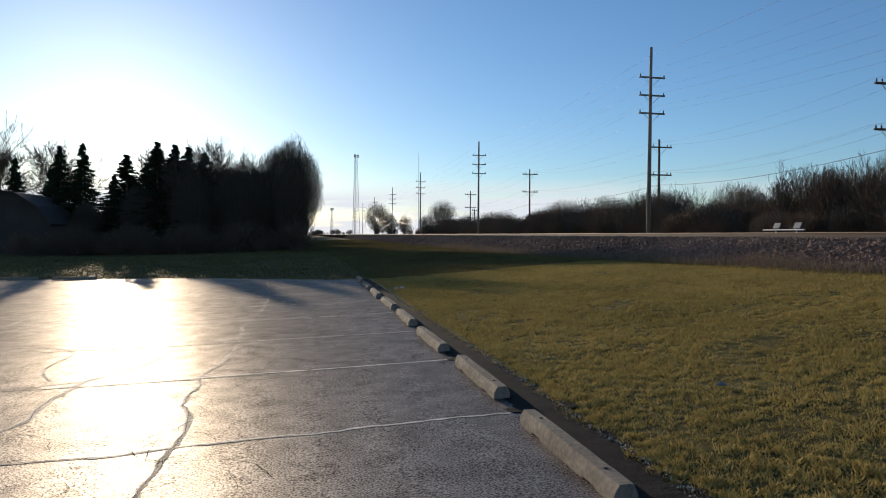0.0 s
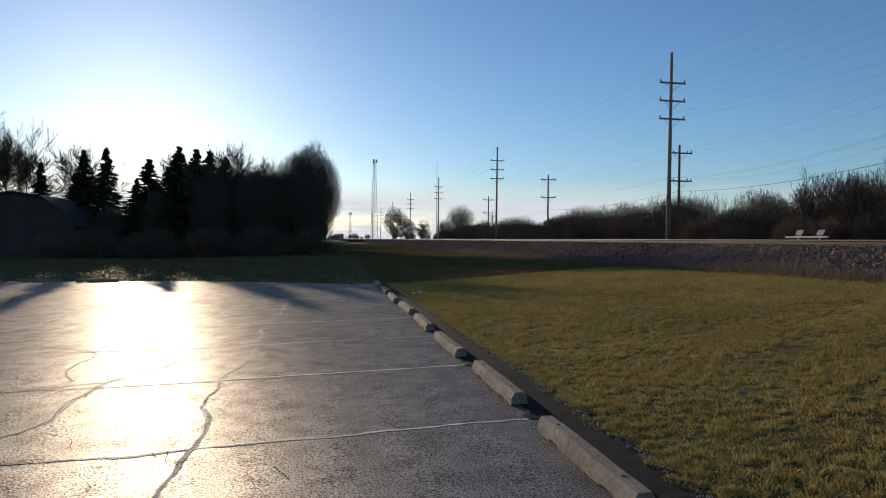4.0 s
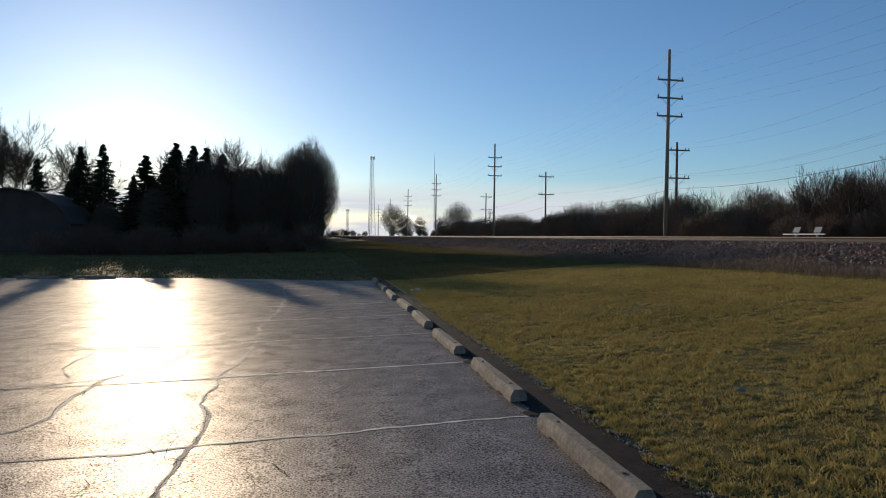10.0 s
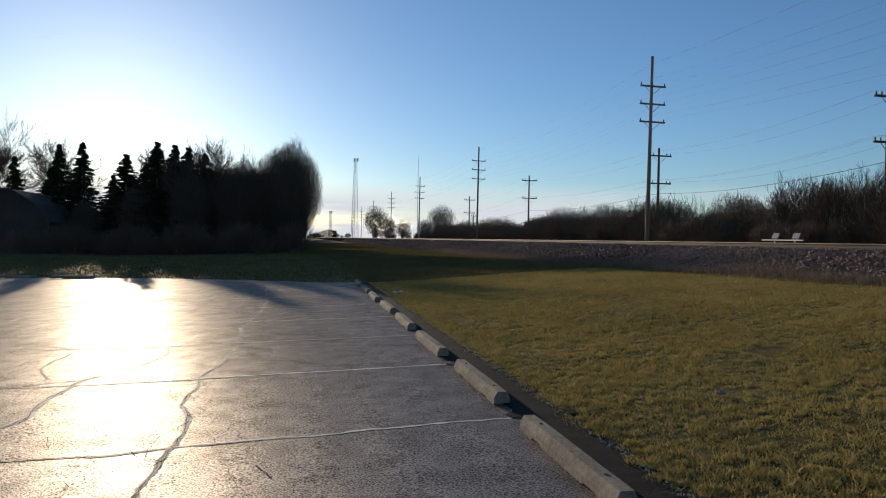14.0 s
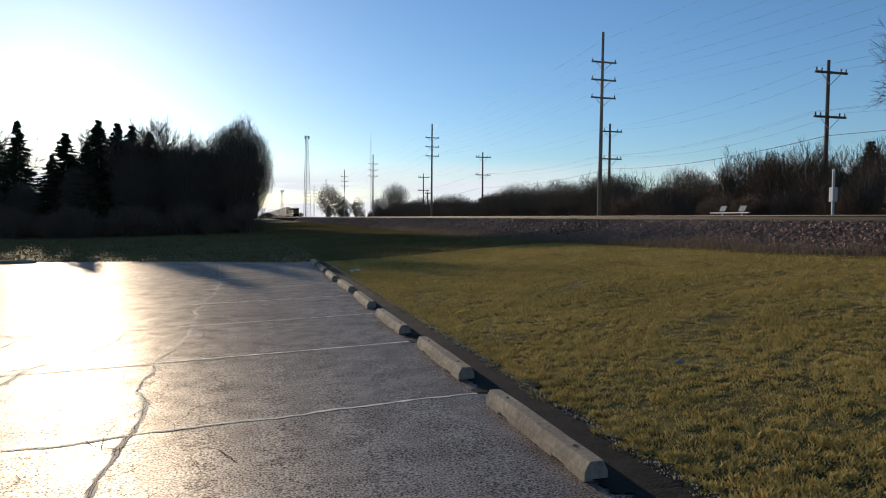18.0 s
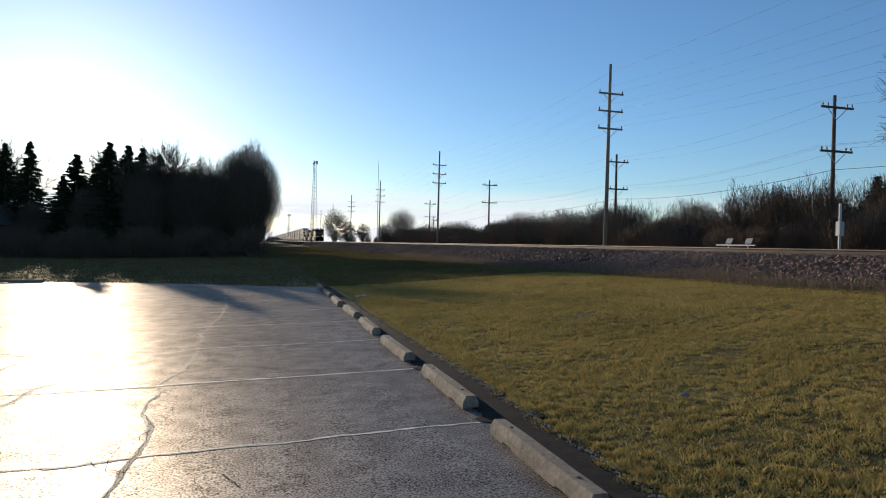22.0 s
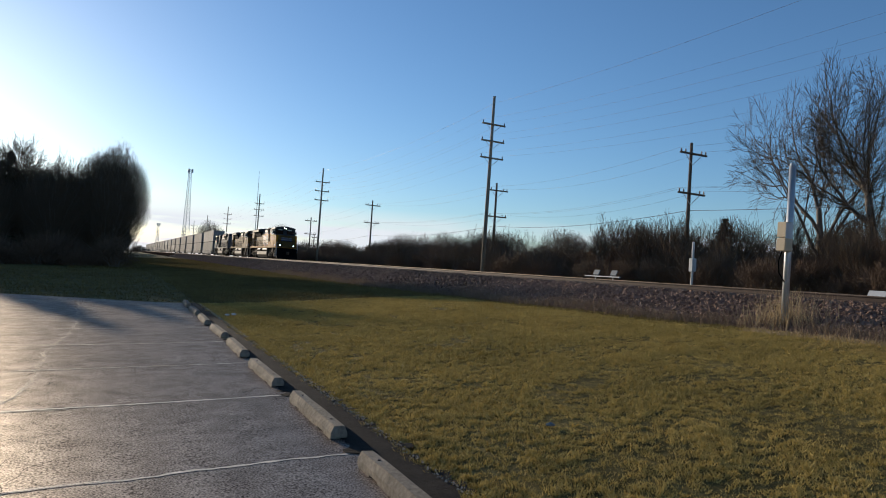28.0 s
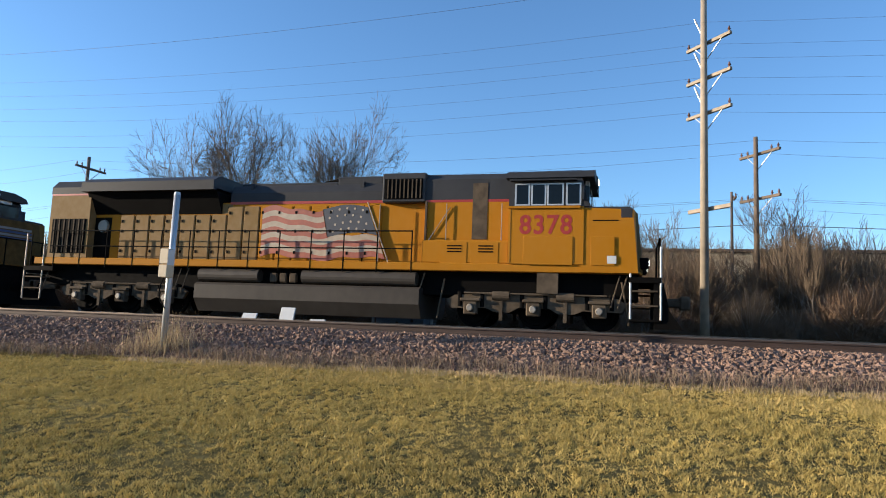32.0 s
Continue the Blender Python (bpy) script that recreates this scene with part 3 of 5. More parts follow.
stones("ballast", 42000, 12.75, 15.6, -12, 24, 0.032, 0.072, 3, bed)
stones("ballast", 16000, 12.75, 15.6, 24, 75, 0.05, 0.1, 4, bed)
stones("ballast", 9000, 15.6, 18.0, -12, 40, 0.03, 0.05, 5, bed)
stones("ballast", 12000, 12.75, 15.6, 75, 220, 0.08, 0.14, 6, bed)


def rail_section(x):
    return [(x - 0.07, RAIL_Z - 0.17), (x - 0.07, RAIL_Z - 0.15), (x - 0.012, RAIL_Z - 0.13), (x - 0.012, RAIL_Z - 0.045), (x - 0.036, RAIL_Z - 0.04), (x - 0.036, RAIL_Z - 0.012),
            (x + 0.036, RAIL_Z - 0.012), (x + 0.036, RAIL_Z - 0.04), (x + 0.012, RAIL_Z - 0.045), (x + 0.012, RAIL_Z - 0.13), (x + 0.07, RAIL_Z - 0.15), (x + 0.07, RAIL_Z - 0.17)]


for name, cx in (("track_near", NEAR_X), ("track_far", FAR_X)):
    track = tagged(empty(name), "straight railway track with rust-brown rails on timber ties", "track", kind="structure")
    for s in (-0.755, 0.755):
        rail = part("rail", add_prism(bmesh.new(), rail_section(cx + s), "y", Y0, Y1), RAIL_SIDE, track)
        box_part("rail_head", RAIL_TOP, rail, cx + s - 0.034, Y0, RAIL_Z - 0.012, cx + s + 0.034, Y1, RAIL_Z, label="polished steel running surface")
    tie_mesh = None
    count = 150 if cx == NEAR_X else 60
    for k in range(count):
        if tie_mesh is None:
            first = box_part("tie", TIE, track, cx - 1.3, -0.11, RAIL_Z - 0.34, cx + 1.3, 0.11, RAIL_Z - 0.17, bevel=0.012)
            tie_mesh = first.data
            first.location.y = -14
        else:
            tie = new("tie", tie_mesh)
            tie.parent = track
            tie.location = (0.03 * math.sin(k * 7.7), -14 + 0.5 * k, 0)
            tie.rotation_euler.z = 0.012 * math.sin(k * 3.1)

# ---- poles, wires and lineside things ----
def wood_pole(x, y, top, arms, arm_len, r, lean=(0, 0), insul_up=True, brace=True, material=None):
    """A round wooden pole with crossarms square to the line at the given heights."""
    base_z = float(ground_z(x, y)) - 0.3
    base = empty("utility_pole", x, y, base_z)
    base.rotation_euler = (lean[0], lean[1], 0)
    h = top - base_z
    part("pole", add_tube(bmesh.new(), (0, 0, 0), (0, 0, h), r, r * 0.62, 12), material or POLE_WOOD, base, smooth=True)
    for za in arms:
        z = za - base_z
        a = box_part("crossarm", material or POLE_WOOD, base, -arm_len / 2, -r - 0.12, z - 0.06, arm_len / 2, -r, z + 0.06, bevel=0.01)
        for s in (-1, 1):
            if brace:
                part("brace", add_tube(bmesh.new(), (s * arm_len * 0.3, -r - 0.06, z - 0.06), (0, -r, z - 0.06 - arm_len * 0.28), 0.02, n=6), GALV, base)
            for q in ((0.46,) if insul_up else (0.46, 0.3)):
                bm = bmesh.new()
                add_tube(bm, (s * arm_len * q, -r - 0.06, z + 0.05), (s * arm_len * q, -r - 0.06, z + 0.26), 0.04, 0.03, 8)
                add_tube(bm, (s * arm_len * q, -r - 0.06, z + 0.14), (s * arm_len * q, -r - 0.06, z + 0.18), 0.06, 0.05, 8)
                part("insulator", bm, INSUL, a)
    return base


# tall line close behind the tracks
TALL_X = 26.0
TALL_TOP = 15.4
TALL_YS = [-52, -3.6, 45.0, 95.1, 145.6, 194.0, 244, 294, 344]
ARM_ZS = [TALL_TOP - 1.75, TALL_TOP - 3.1, TALL_TOP - 4.45]
ARM_DROP = [0.0, 0.92, 0, 0, 0, 0, 0, 0, 0]
for k, y in enumerate(TALL_YS):
    p = wood_pole(TALL_X - 0.12, y, TALL_TOP + (0.58 if k == 2 else 0.35), [z - ARM_DROP[k] for z in ARM_ZS], 2.1, 0.17, lean=(radians(0.3 if k == 1 else 0), radians((0.3, 0.2, 0.45, 0.3, 0.3, 0.5, 0.2, 0.4, 0.3)[k])))
    tagged(p, "tall weathered wooden pole with three crossarms beside the railway", "utility pole", "tall line of poles")
    if k == 1:
        p.rotation_euler.z = radians(40)
        box_part("crossarm", POLE_WOOD, p, -1.0, -0.32, 5.55, 1.0, -0.2, 5.69, bevel=0.01, label="pale bare lower crossarm")
        for za in ARM_ZS:
            bm = bmesh.new()
            add_tube(bm, (0.12, -0.1, za - 1.82 + 0.3), (0.55, -0.1, za - 0.62), 0.035, n=6)
            part("bracket", bm, GALV, p)

# lower two-arm line farther back
LOW_POLES = [(32.4, -44, 10.6), (32.4, -6.45, 10.8), (32.3, 30.2, 10.95), (32.4, 54.8, 10.6), (32.2, 90.0, 11.25), (32.4, 125.5, 10.4)]
for x, y, top in LOW_POLES:
    p = wood_pole(x, y, top, (top - 0.75, top - 3.3 + (0.5 if -10 < y < 0 else 0)), 2.3, 0.15, lean=(radians(0.2 if -10 < y < 0 else 0), 0), insul_up=False, material=OLD_WOOD)
    if -10 < y < 0:
        p.rotation_euler.z = radians(35)
    tagged(p, "dark wooden pole with two crossarms behind the brush", "utility pole", "low line of poles")
for x, y, top in ((44.0, -7.1, 10.6), (36.0, 30.0, 5.6), (30.5, 115, 6.5)):
    p = wood_pole(x, y, top, (top - 0.4,), 0.9, 0.12, brace=False, material=OLD_WOOD)
    tagged(p, "short dark wooden pole among the brush", "utility pole")


def span(name, pts, r, sag, material=None):
    """Wire hung from point to point, one curve."""
    data = bpy.data.curves.new(name, "CURVE")
    data.dimensions, data.bevel_depth, data.bevel_resolution = "3D", r, 1
    sp = data.splines.new("POLY")
    out = []
    for (a, b) in zip(pts, pts[1:]):
        for k in range(16):
            u = k / 16
            q = Vector(a).lerp(Vector(b), u)
            q.z -= sag * 4 * u * (1 - u)
            out.append(q)
    out.append(Vector(pts[-1]))
    sp.points.add(len(out) - 1)
    for pt, q in zip(sp.points, out):
        pt.co = (*q, 1)
    data.materials.append(material or WIRE)
    return new(name, data)


for za in ARM_ZS:
    for s in (-0.97, 0.97):
        tagged(span("power_wire", [(TALL_X + s, y, za - d + 0.32) for y, d in zip(TALL_YS, ARM_DROP)], 0.0038, 1.0), "thin grey overhead power wire between tall poles", "wire", "power wires")
tagged(span("power_wire", [(TALL_X, y, TALL_TOP) for y in TALL_YS], 0.006, 0.8), "thin grey overhead earth wire at the pole tops", "wire", "power wires")
for dz in (-0.75, -3.3):
    for s in ((-1.06, 1.06) if dz > -1 else (-1.06, -0.69, 1.06)):
        tagged(span("power_wire", [(x + s, y, top + dz + 0.3) for x, y, top in LOW_POLES], 0.0055, 0.7 + 0.1 * s), "dark overhead wire between lower poles", "wire", "lower wires")
tagged(span("telephone_cable", [(x, y, 7.0 - 0.2 * k) for k, (x, y, top) in enumerate(LOW_POLES)], 0.017, 0.5), "thick dark telephone cable below the wires", "cable")

# slack bare wires low on the farther poles, bright against the sun
for k, (dx, z, sag) in enumerate(((-0.9, 9.8, 2.9), (-0.3, 8.9, 3.1), (0.3, 8.3, 2.4), (0.9, 7.4, 2.9), (0.6, 6.6, 2.0))):
    tagged(span("slack_wire", [(TALL_X + dx, y, z) for y in TALL_YS[4:]], 0.018, sag, BRIGHT_WIRE), "bright slack bare wire low between far poles", "wire", "slack wires")

# lattice tower and mast, far off
def lattice_tower(x, y, h, w0, w1):
    base = empty("radio_tower", x, y, 0.8)
    corners = [(-1, -1), (1, -1), (0, 1)]
    for cx, cy in corners:
        part("leg", add_tube(bmesh.new(), (cx * w0, cy * w0, 0), (cx * w1, cy * w1, h), 0.16, 0.1, 6), GALV, base)
    bm = bmesh.new()
    n = 22
    for k in range(n):
        a, b = k / n, (k + 1) / n
        wa, wb = w0 + (w1 - w0) * a, w0 + (w1 - w0) * b
        for i in range(3):
            p0, p1 = corners[i], corners[(i + 1) % 3]
            add_tube(bm, (p0[0] * wa, p0[1] * wa, a * h), (p1[0] * wb, p1[1] * wb, b * h), 0.06, n=4)
            add_tube(bm, (p1[0] * wb, p1[1] * wb, b * h), (p0[0] * wb, p0[1] * wb, b * h), 0.05, n=4)
    part("lattice", bm, GALV, base)
    for k in range(3):
        a = k * 2.1
        part("antenna", add_box(bmesh.new(), 1.2 * math.cos(a) - 0.5, 1.2 * math.sin(a) - 0.3, h - 1.6, 1.2 * math.cos(a) + 0.5, 1.2 * math.sin(a) + 0.3, h + 0.4, bevel=0.05), WHITE, base)
    return tagged(base, "tall grey steel lattice radio tower far beyond the tracks", "radio tower")


lattice_tower(31.0, 399, 48.6, 2.2, 0.7)
lattice_tower(26.5, 640, 26, 1.4, 0.8)
mast = empty("radio_mast", 68.5, 394, 0.8)
part("mast", add_tube(bmesh.new(), (0, 0, 0), (0, 0, 49), 0.28, 0.1, 8), GALV, mast)
part("spike", add_tube(bmesh.new(), (0, 0, 49), (0, 0, 52), 0.06, 0.03, 6), GALV, mast)
tagged(mast, "slender grey radio mast far beyond the brush", "radio mast")

# slim post with boxes at the foot of the ballast
post = empty("signal_post", 13.3, 8.95, 0.72)
post.rotation_euler = (0, radians(0.9), 0)
part("post", add_tube(bmesh.new(), (0, 0, 0), (0, 0, 3.9), 0.072, n=14), GALV, post, smooth=True)
part("cap", add_tube(bmesh.new(), (0, 0, 3.88), (0, 0, 3.95), 0.078, 0.06, 14), GALV, post)
ub = box_part("meter_box", TAN, post, -0.27, -0.12, 2.28, -0.05, 0.1, 2.62, bevel=0.012, label="pale upper box on the post")
box_part("lid", WHITE, ub, -0.275, -0.125, 2.26, -0.06, -0.118, 2.6, bevel=0.003)
lb = box_part("junction_box", TAN, post, -0.3, -0.14, 1.98, -0.05, 0.08, 2.26, bevel=0.012, label="tan lower box on the post")
bm = bmesh.new()
for a, b in (((-0.2, 0, 1.98), (-0.3, 0, 1.75)), ((-0.3, 0, 1.75), (-0.26, 0, 1.5)), ((-0.26, 0, 1.5), (-0.06, 0, 1.3))):
    add_tube(bm, a, b, 0.014, n=6)
part("cable", bm, DARK, post)
for z in (2.1, 2.5):
    part("strap", add_tube(bmesh.new(), (0, 0, z - 0.02), (0, 0, z + 0.02), 0.08, n=12), STEEL_BAR, post)
tagged(post, "grey steel post with two tan boxes in dry grass", "signal post")

# post with a white box on the far side of the tracks
p2 = empty("box_post", 25.0, 22.7, 1.0)
part("post", add_tube(bmesh.new(), (0, 0, 0), (0, 0, 2.95), 0.06, n=10), WHITE, p2)
pb = box_part("box", WHITE, p2, -0.13, -0.12, 1.5, 0.13, 0.12, 2.15, bevel=0.02)
box_part("door", WHITE, pb, -0.11, -0.135, 1.55, 0.11, -0.12, 2.1, bevel=0.005)
tagged(p2, "white box on a short white post beside the brush", "equipment box")

# low white equipment between the tracks
MID_X = 18.93


def tilted_panel(name, x, y, w, h, tilt, label):
    base = empty(name, x, y, RAIL_Z - 0.28)
    for s in (-0.35, 0.35):
        part("leg", add_tube(bmesh.new(), (0.05, s * w, 0), (0.05, s * w, 0.3), 0.02, n=6), GALV, base)
    bm = add_box(bmesh.new(), -0.03, -w / 2, 0, 0.03, w / 2, h, bevel=0.01)
    bmesh.ops.rotate(bm, verts=bm.verts, cent=(0, 0, 0), matrix=Matrix.Rotation(radians(tilt), 3, "Y"))
    bmesh.ops.translate(bm, verts=bm.verts, vec=(0, 0, 0.26))
    part("panel", bm, WHITE, base)
    box_part("foot", CONCRETE, base, -0.15, -w / 2, -0.02, 0.25, w / 2, 0.08, bevel=0.01)
    return tagged(base, label, "equipment box", "white boxes between the tracks")


tilted_panel("track_box", MID_X, 10.35, 0.5, 0.2, 35, "low white sloping equipment lid between the tracks")
tilted_panel("track_box", MID_X, 9.05, 0.48, 0.4, 18, "white sloping equipment cover between the tracks")
tilted_panel("track_box", MID_X, 8.0, 0.5, 0.06, 20, "low white equipment lid between the tracks")
rack = empty("track_rack", MID_X, 22.0, RAIL_Z - 0.1)
part("beam", add_box(bmesh.new(), -0.04, -1.15, 0.2, 0.04, 1.15, 0.25, bevel=0.01), WHITE, rack)
for s in (-0.72, 0.42):
    bm = add_box(bmesh.new(), -0.03, s - 0.2, 0.0, 0.015, s + 0.17, 0.24, bevel=0.005)
    bmesh.ops.rotate(bm, verts=bm.verts, cent=(0, s, 0), matrix=Matrix.Rotation(radians(25), 3, "Y"))
    bmesh.ops.translate(bm, verts=bm.verts, vec=(0, 0, 0.28))
    part("panel", bm, CABINET, rack, "grey tilted panel")
    for q in (-0.2, 0.2):
        part("leg", add_tube(bmesh.new(), (0, s + q, -0.15), (0, s - q * 0.5, 0.3), 0.018, n=6), WHITE, rack)
tagged(rack, "white beam with two tilted grey panels between the tracks", "equipment rack")

# grey-blue signal cabinet with two posts
cab_box = empty("signal_cabinet", 25.2, 7.55, 1.0)
bm = add_prism(bmesh.new(), [(-0.1, 0.15), (-0.1, 3.2), (1.7, 3.38), (1.7, 0.15)], "y", -0.97, 0.97)
part("body", bm, CABINET, cab_box)
part("roof", add_prism(bmesh.new(), [(-0.14, 3.197), (-0.14, 3.235), (1.74, 3.423), (1.74, 3.385)], "y", -1.0, 1.0), CABINET, cab_box)
box_part("plinth", CONCRETE, cab_box, -0.15, -1.1, -0.1, 1.95, 1.1, 0.15, bevel=0.02)
dr = box_part("door", CABINET, cab_box, -0.115, -0.88, 0.3, -0.1, 0.9, 3.05, bevel=0.004)
box_part("handle", GALV, dr, -0.15, -0.7, 1.5, -0.115, -0.66, 1.72, bevel=0.005)
for z, y in ((2.85, 0.1), (2.7, -0.35), (1.6, -0.2), (1.15, 0.3), (0.95, -0.5), (0.85, 0.1)):
    part("vent", add_tube(bmesh.new(), (-0.13, y, z), (-0.115, y, z), 0.06, n=12), TRUCK, dr)
tagged(cab_box, "pale grey-blue metal signal cabinet beside the brush", "signal cabinet")
for y, top, label in ((8.85, 5.4, "slim white post beside the signal cabinet"), (6.4, 4.85, "short grey post with a small head beside the cabinet")):
    g = empty("lineside_post", 25.6, y, 0.95)
    part("post", add_tube(bmesh.new(), (0, 0, 0), (0, 0, top - 0.95), 0.06, n=10), WHITE if top > 5 else GALV, g)
    part("head", add_tube(bmesh.new(), (0, -0.12, top - 1.0), (0, 0.12, top - 1.0), 0.09, n=10) if top < 5 else add_tube(bmesh.new(), (0, 0, top - 0.95), (0, 0, top - 0.9), 0.07, n=10), GALV, g)
    tagged(g, label, "post")

# long low building far behind the brush
hall = empty("long_building", 75, -30, 1.0)
box_part("wall", SIDING, hall, -8, -30, 0, 8, 30, 8.4)
box_part("roof", ROOF, hall, -8.3, -30.6, 8.4, 8.6, 30.6, 8.75, bevel=0.1)
for k in range(8):
    box_part("window", GLASS, hall, -8.05, -27 + 7.2 * k, 2.2, -7.98, -24.5 + 7.2 * k, 4.2)
tagged(hall, "long low tan building with a dark roof behind brush", "building")

# dark roof of a shed left of the trees
mound = empty("barn", -30.5, 75, 0)
prof = [(-7.5, -0.6), (-7.5, 2.6), (-5.5, 4.2), (-2.5, 5.5), (0.5, 6.1), (3.0, 5.7), (5.0, 4.4), (6.2, 2.6), (6.2, -0.6)]
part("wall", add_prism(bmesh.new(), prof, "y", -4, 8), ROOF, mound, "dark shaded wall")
roof_prof = [(p * 1.03, q + 0.15) for p, q in prof[1:-1]] + [(p * 1.0, q + 0.02) for p, q in prof[1:-1]][::-1]
part("roof", add_prism(bmesh.new(), roof_prof, "y", -4.5, 8.5), ROOF, mound)
tagged(mound, "dark round-roofed barn among the trees", "barn")

# ---- trees, brush and grass ----
def tubes(segs, sides):
    """Tapered bars for many segments at once: rows of ax ay az bx by bz r0 r1."""
    s = np.asarray(segs, float)
    a, b, r0, r1 = s[:, :3], s[:, 3:6], s[:, 6], s[:, 7]
    d = b - a
    d /= np.linalg.norm(d, axis=1, keepdims=True) + 1e-9
    ref = np.where(np.abs(d[:, 2:3]) < 0.9, [[0, 0, 1.0]], [[1.0, 0, 0]])
    u = np.cross(d, ref)
    u /= np.linalg.norm(u, axis=1, keepdims=True) + 1e-9
    w = np.cross(d, u)
    ang = np.arange(sides) * 2 * np.pi / sides
    ring = np.cos(ang)[None, :, None] * u[:, None] + np.sin(ang)[None, :, None] * w[:, None]
    va = a[:, None] + ring * r0[:, None, None]
    vb = b[:, None] + ring * r1[:, None, None]
    verts = np.concatenate([va, vb], 1).reshape(-1, 3)
    i = np.arange(sides)
    j = (i + 1) % sides
    quad = np.stack([i, j, j + sides, i + sides], 1)
    faces = (quad[None] + (2 * sides) * np.arange(len(s))[:, None, None]).reshape(-1, 4)
    return verts, faces


def grow(rng, start, way, length, radius, level, max_level, out, up=0.12, spread=0.7, kids=4):
    """A limb of short bent pieces that sends out smaller limbs."""
    pieces = 4 if level < 2 else 3
    p, d, r = np.array(start, float), np.array(way, float), radius
    marks = []
    for k in range(pieces):
        d = d + rng.normal(0, 0.17, 3) + np.array([0, 0, up])
        d /= np.linalg.norm(d)
        q = p + d * length / pieces
        r2 = r * (0.86 if level < max_level else 0.7)
        out[level].append((*p, *q, r, r2))
        marks.append((q, d.copy(), r2))
        p, r = q, r2
    if level >= max_level:
        return
    n = kids + (1 if level == 0 else 0)
    for k in range(n):
        q, dd, rr = marks[min(pieces - 1, int(rng.uniform(0.8 if level == 0 else 0, pieces)))]
        side = rng.normal(0, 1, 3)
        side -= dd * side.dot(dd)
        side /= np.linalg.norm(side)
        s = spread * rng.uniform(0.7, 1.25)
        nd = dd * math.cos(s) + side * math.sin(s)
        grow(rng, q, nd, length * rng.uniform(0.5, 0.75), rr * rng.uniform(0.45, 0.65), level + 1, max_level, out, up, spread, kids)
    q, dd, rr = marks[-1]
    grow(rng, q, dd, length * 0.65, rr * 0.8, level + 1, max_level, out, up, spread, kids)


def make_tree(name, seed, height, radius, levels, stems=1, kids=4, spread=0.7, up=0.12, twig=TWIG, first=0.36, thin=0.006):
    rng = np.random.default_rng(seed)
    out = {k: [] for k in range(levels + 1)}
    for s in range(stems):
        a = rng.uniform(0, 6.28)
        tilt = 0.0 if stems == 1 else rng.uniform(0.1, 0.45)
        grow(rng, (0, 0, 0), (math.sin(tilt) * math.cos(a), math.sin(tilt) * math.sin(a), math.cos(tilt)), height * first, radius, 0, levels, out, up, spread, kids)
    everything = np.array([s for k in out for s in out[k]])
    scale = height / max(everything[:, 5].max(), 0.1)
    for k in out:
        arr = np.array(out[k])
        arr[:, :6] *= scale
        arr[:, 6:] = np.maximum(arr[:, 6:], thin)
        out[k] = arr
    base = empty(name)
    cut = 1 if levels > 2 else 0
    v, f = tubes(np.concatenate([out[k] for k in range(cut + 1)]), 7)
    mesh_from("trunk", v, f, BARK, base, smooth=True)
    v, f = tubes(np.concatenate([out[k] for k in range(cut + 1, levels + 1)]), 3)
    mesh_from("crown", v, f, twig, base)
    return base


def dome_shrub(name, seed, r, zc, rz, twigs, limbs, thin, length, twig):
    """A rounded bare shrub: limbs fan out from the foot, fine twigs end on an uneven dome."""
    rng = np.random.default_rng(seed)

    def shell(n, lo):
        d = rng.normal(0, 1, (n, 3))
        d /= np.linalg.norm(d, axis=1, keepdims=True)
        lump = np.array([1 + 0.16 * noise.noise(Vector(q) * 1.7 + Vector((seed, 0, 0))) + 0.1 * noise.noise(Vector(q) * 4.5) for q in d])
        u = rng.uniform(lo ** 2, 1, n) ** 0.5 * lump * rng.uniform(0.93, 1.05, n)
        p = d * u[:, None] * np.array([r, r, rz])
        p[:, 2] += zc
        p[:, 2] = np.maximum(p[:, 2], rng.uniform(0.1, 0.6, n))
        return p

    ends = shell(limbs, 0.6)
    foot = rng.normal(0, 0.05 * r, (limbs, 3)) * np.array([1, 1, 0])
    knee = foot + (ends - foot) * np.array([0.28, 0.28, 0.45]) + rng.normal(0, 0.05 * r, (limbs, 3))
    elbow = knee + (ends - knee) * 0.5 + rng.normal(0, 0.04 * r, (limbs, 3))
    one = np.ones((limbs, 1))
    segs = np.concatenate([np.hstack([foot, knee, one * thin * 4, one * thin * 3]), np.hstack([knee, elbow, one * thin * 3, one * thin * 2]), np.hstack([elbow, ends, one * thin * 2, one * thin])])
    base = empty(name)
    v, f = tubes(segs, 5)
    mesh_from("trunk", v, f, BARK, base, smooth=True)
    tips = shell(twigs, 0.3)
    d = tips - np.array([0, 0, zc * 0.35])
    d /= np.linalg.norm(d, axis=1, keepdims=True)
    d = d + rng.normal(0, 0.38, d.shape) + np.array([0, 0, 0.35])
    d /= np.linalg.norm(d, axis=1, keepdims=True)
    ln = length * rng.uniform(0.5, 1.3, (twigs, 1))
    mid = tips - d * ln * 0.5 + rng.normal(0, 0.06 * length, d.shape)
    start = tips - d * ln + rng.normal(0, 0.1 * length, d.shape)
    one = np.ones((twigs, 1))
    v, f = tubes(np.concatenate([np.hstack([start, mid, one * thin, one * thin * 0.8]), np.hstack([mid, tips, one * thin * 0.8, one * thin * 0.45])]), 3)
    mesh_from("crown", v, f, twig, base)
    return base


def place(ob, x, y, z=None, rz=0.0, s=1.0):
    m = pose(x, y, float(ground_z(x, y)) - 0.08 if z is None else z, 0, 0, rz)
    ob.matrix_basis = m @ Matrix.Diagonal((s, s, s, 1))
    return ob


def repeat(ob, x, y, rz, s, sz=1.0):
    c = copy_thing(ob, pose(x, y, float(ground_z(x, y)) - 0.08, 0, 0, rz))
    c.scale = (s, s, s * sz)
    return c


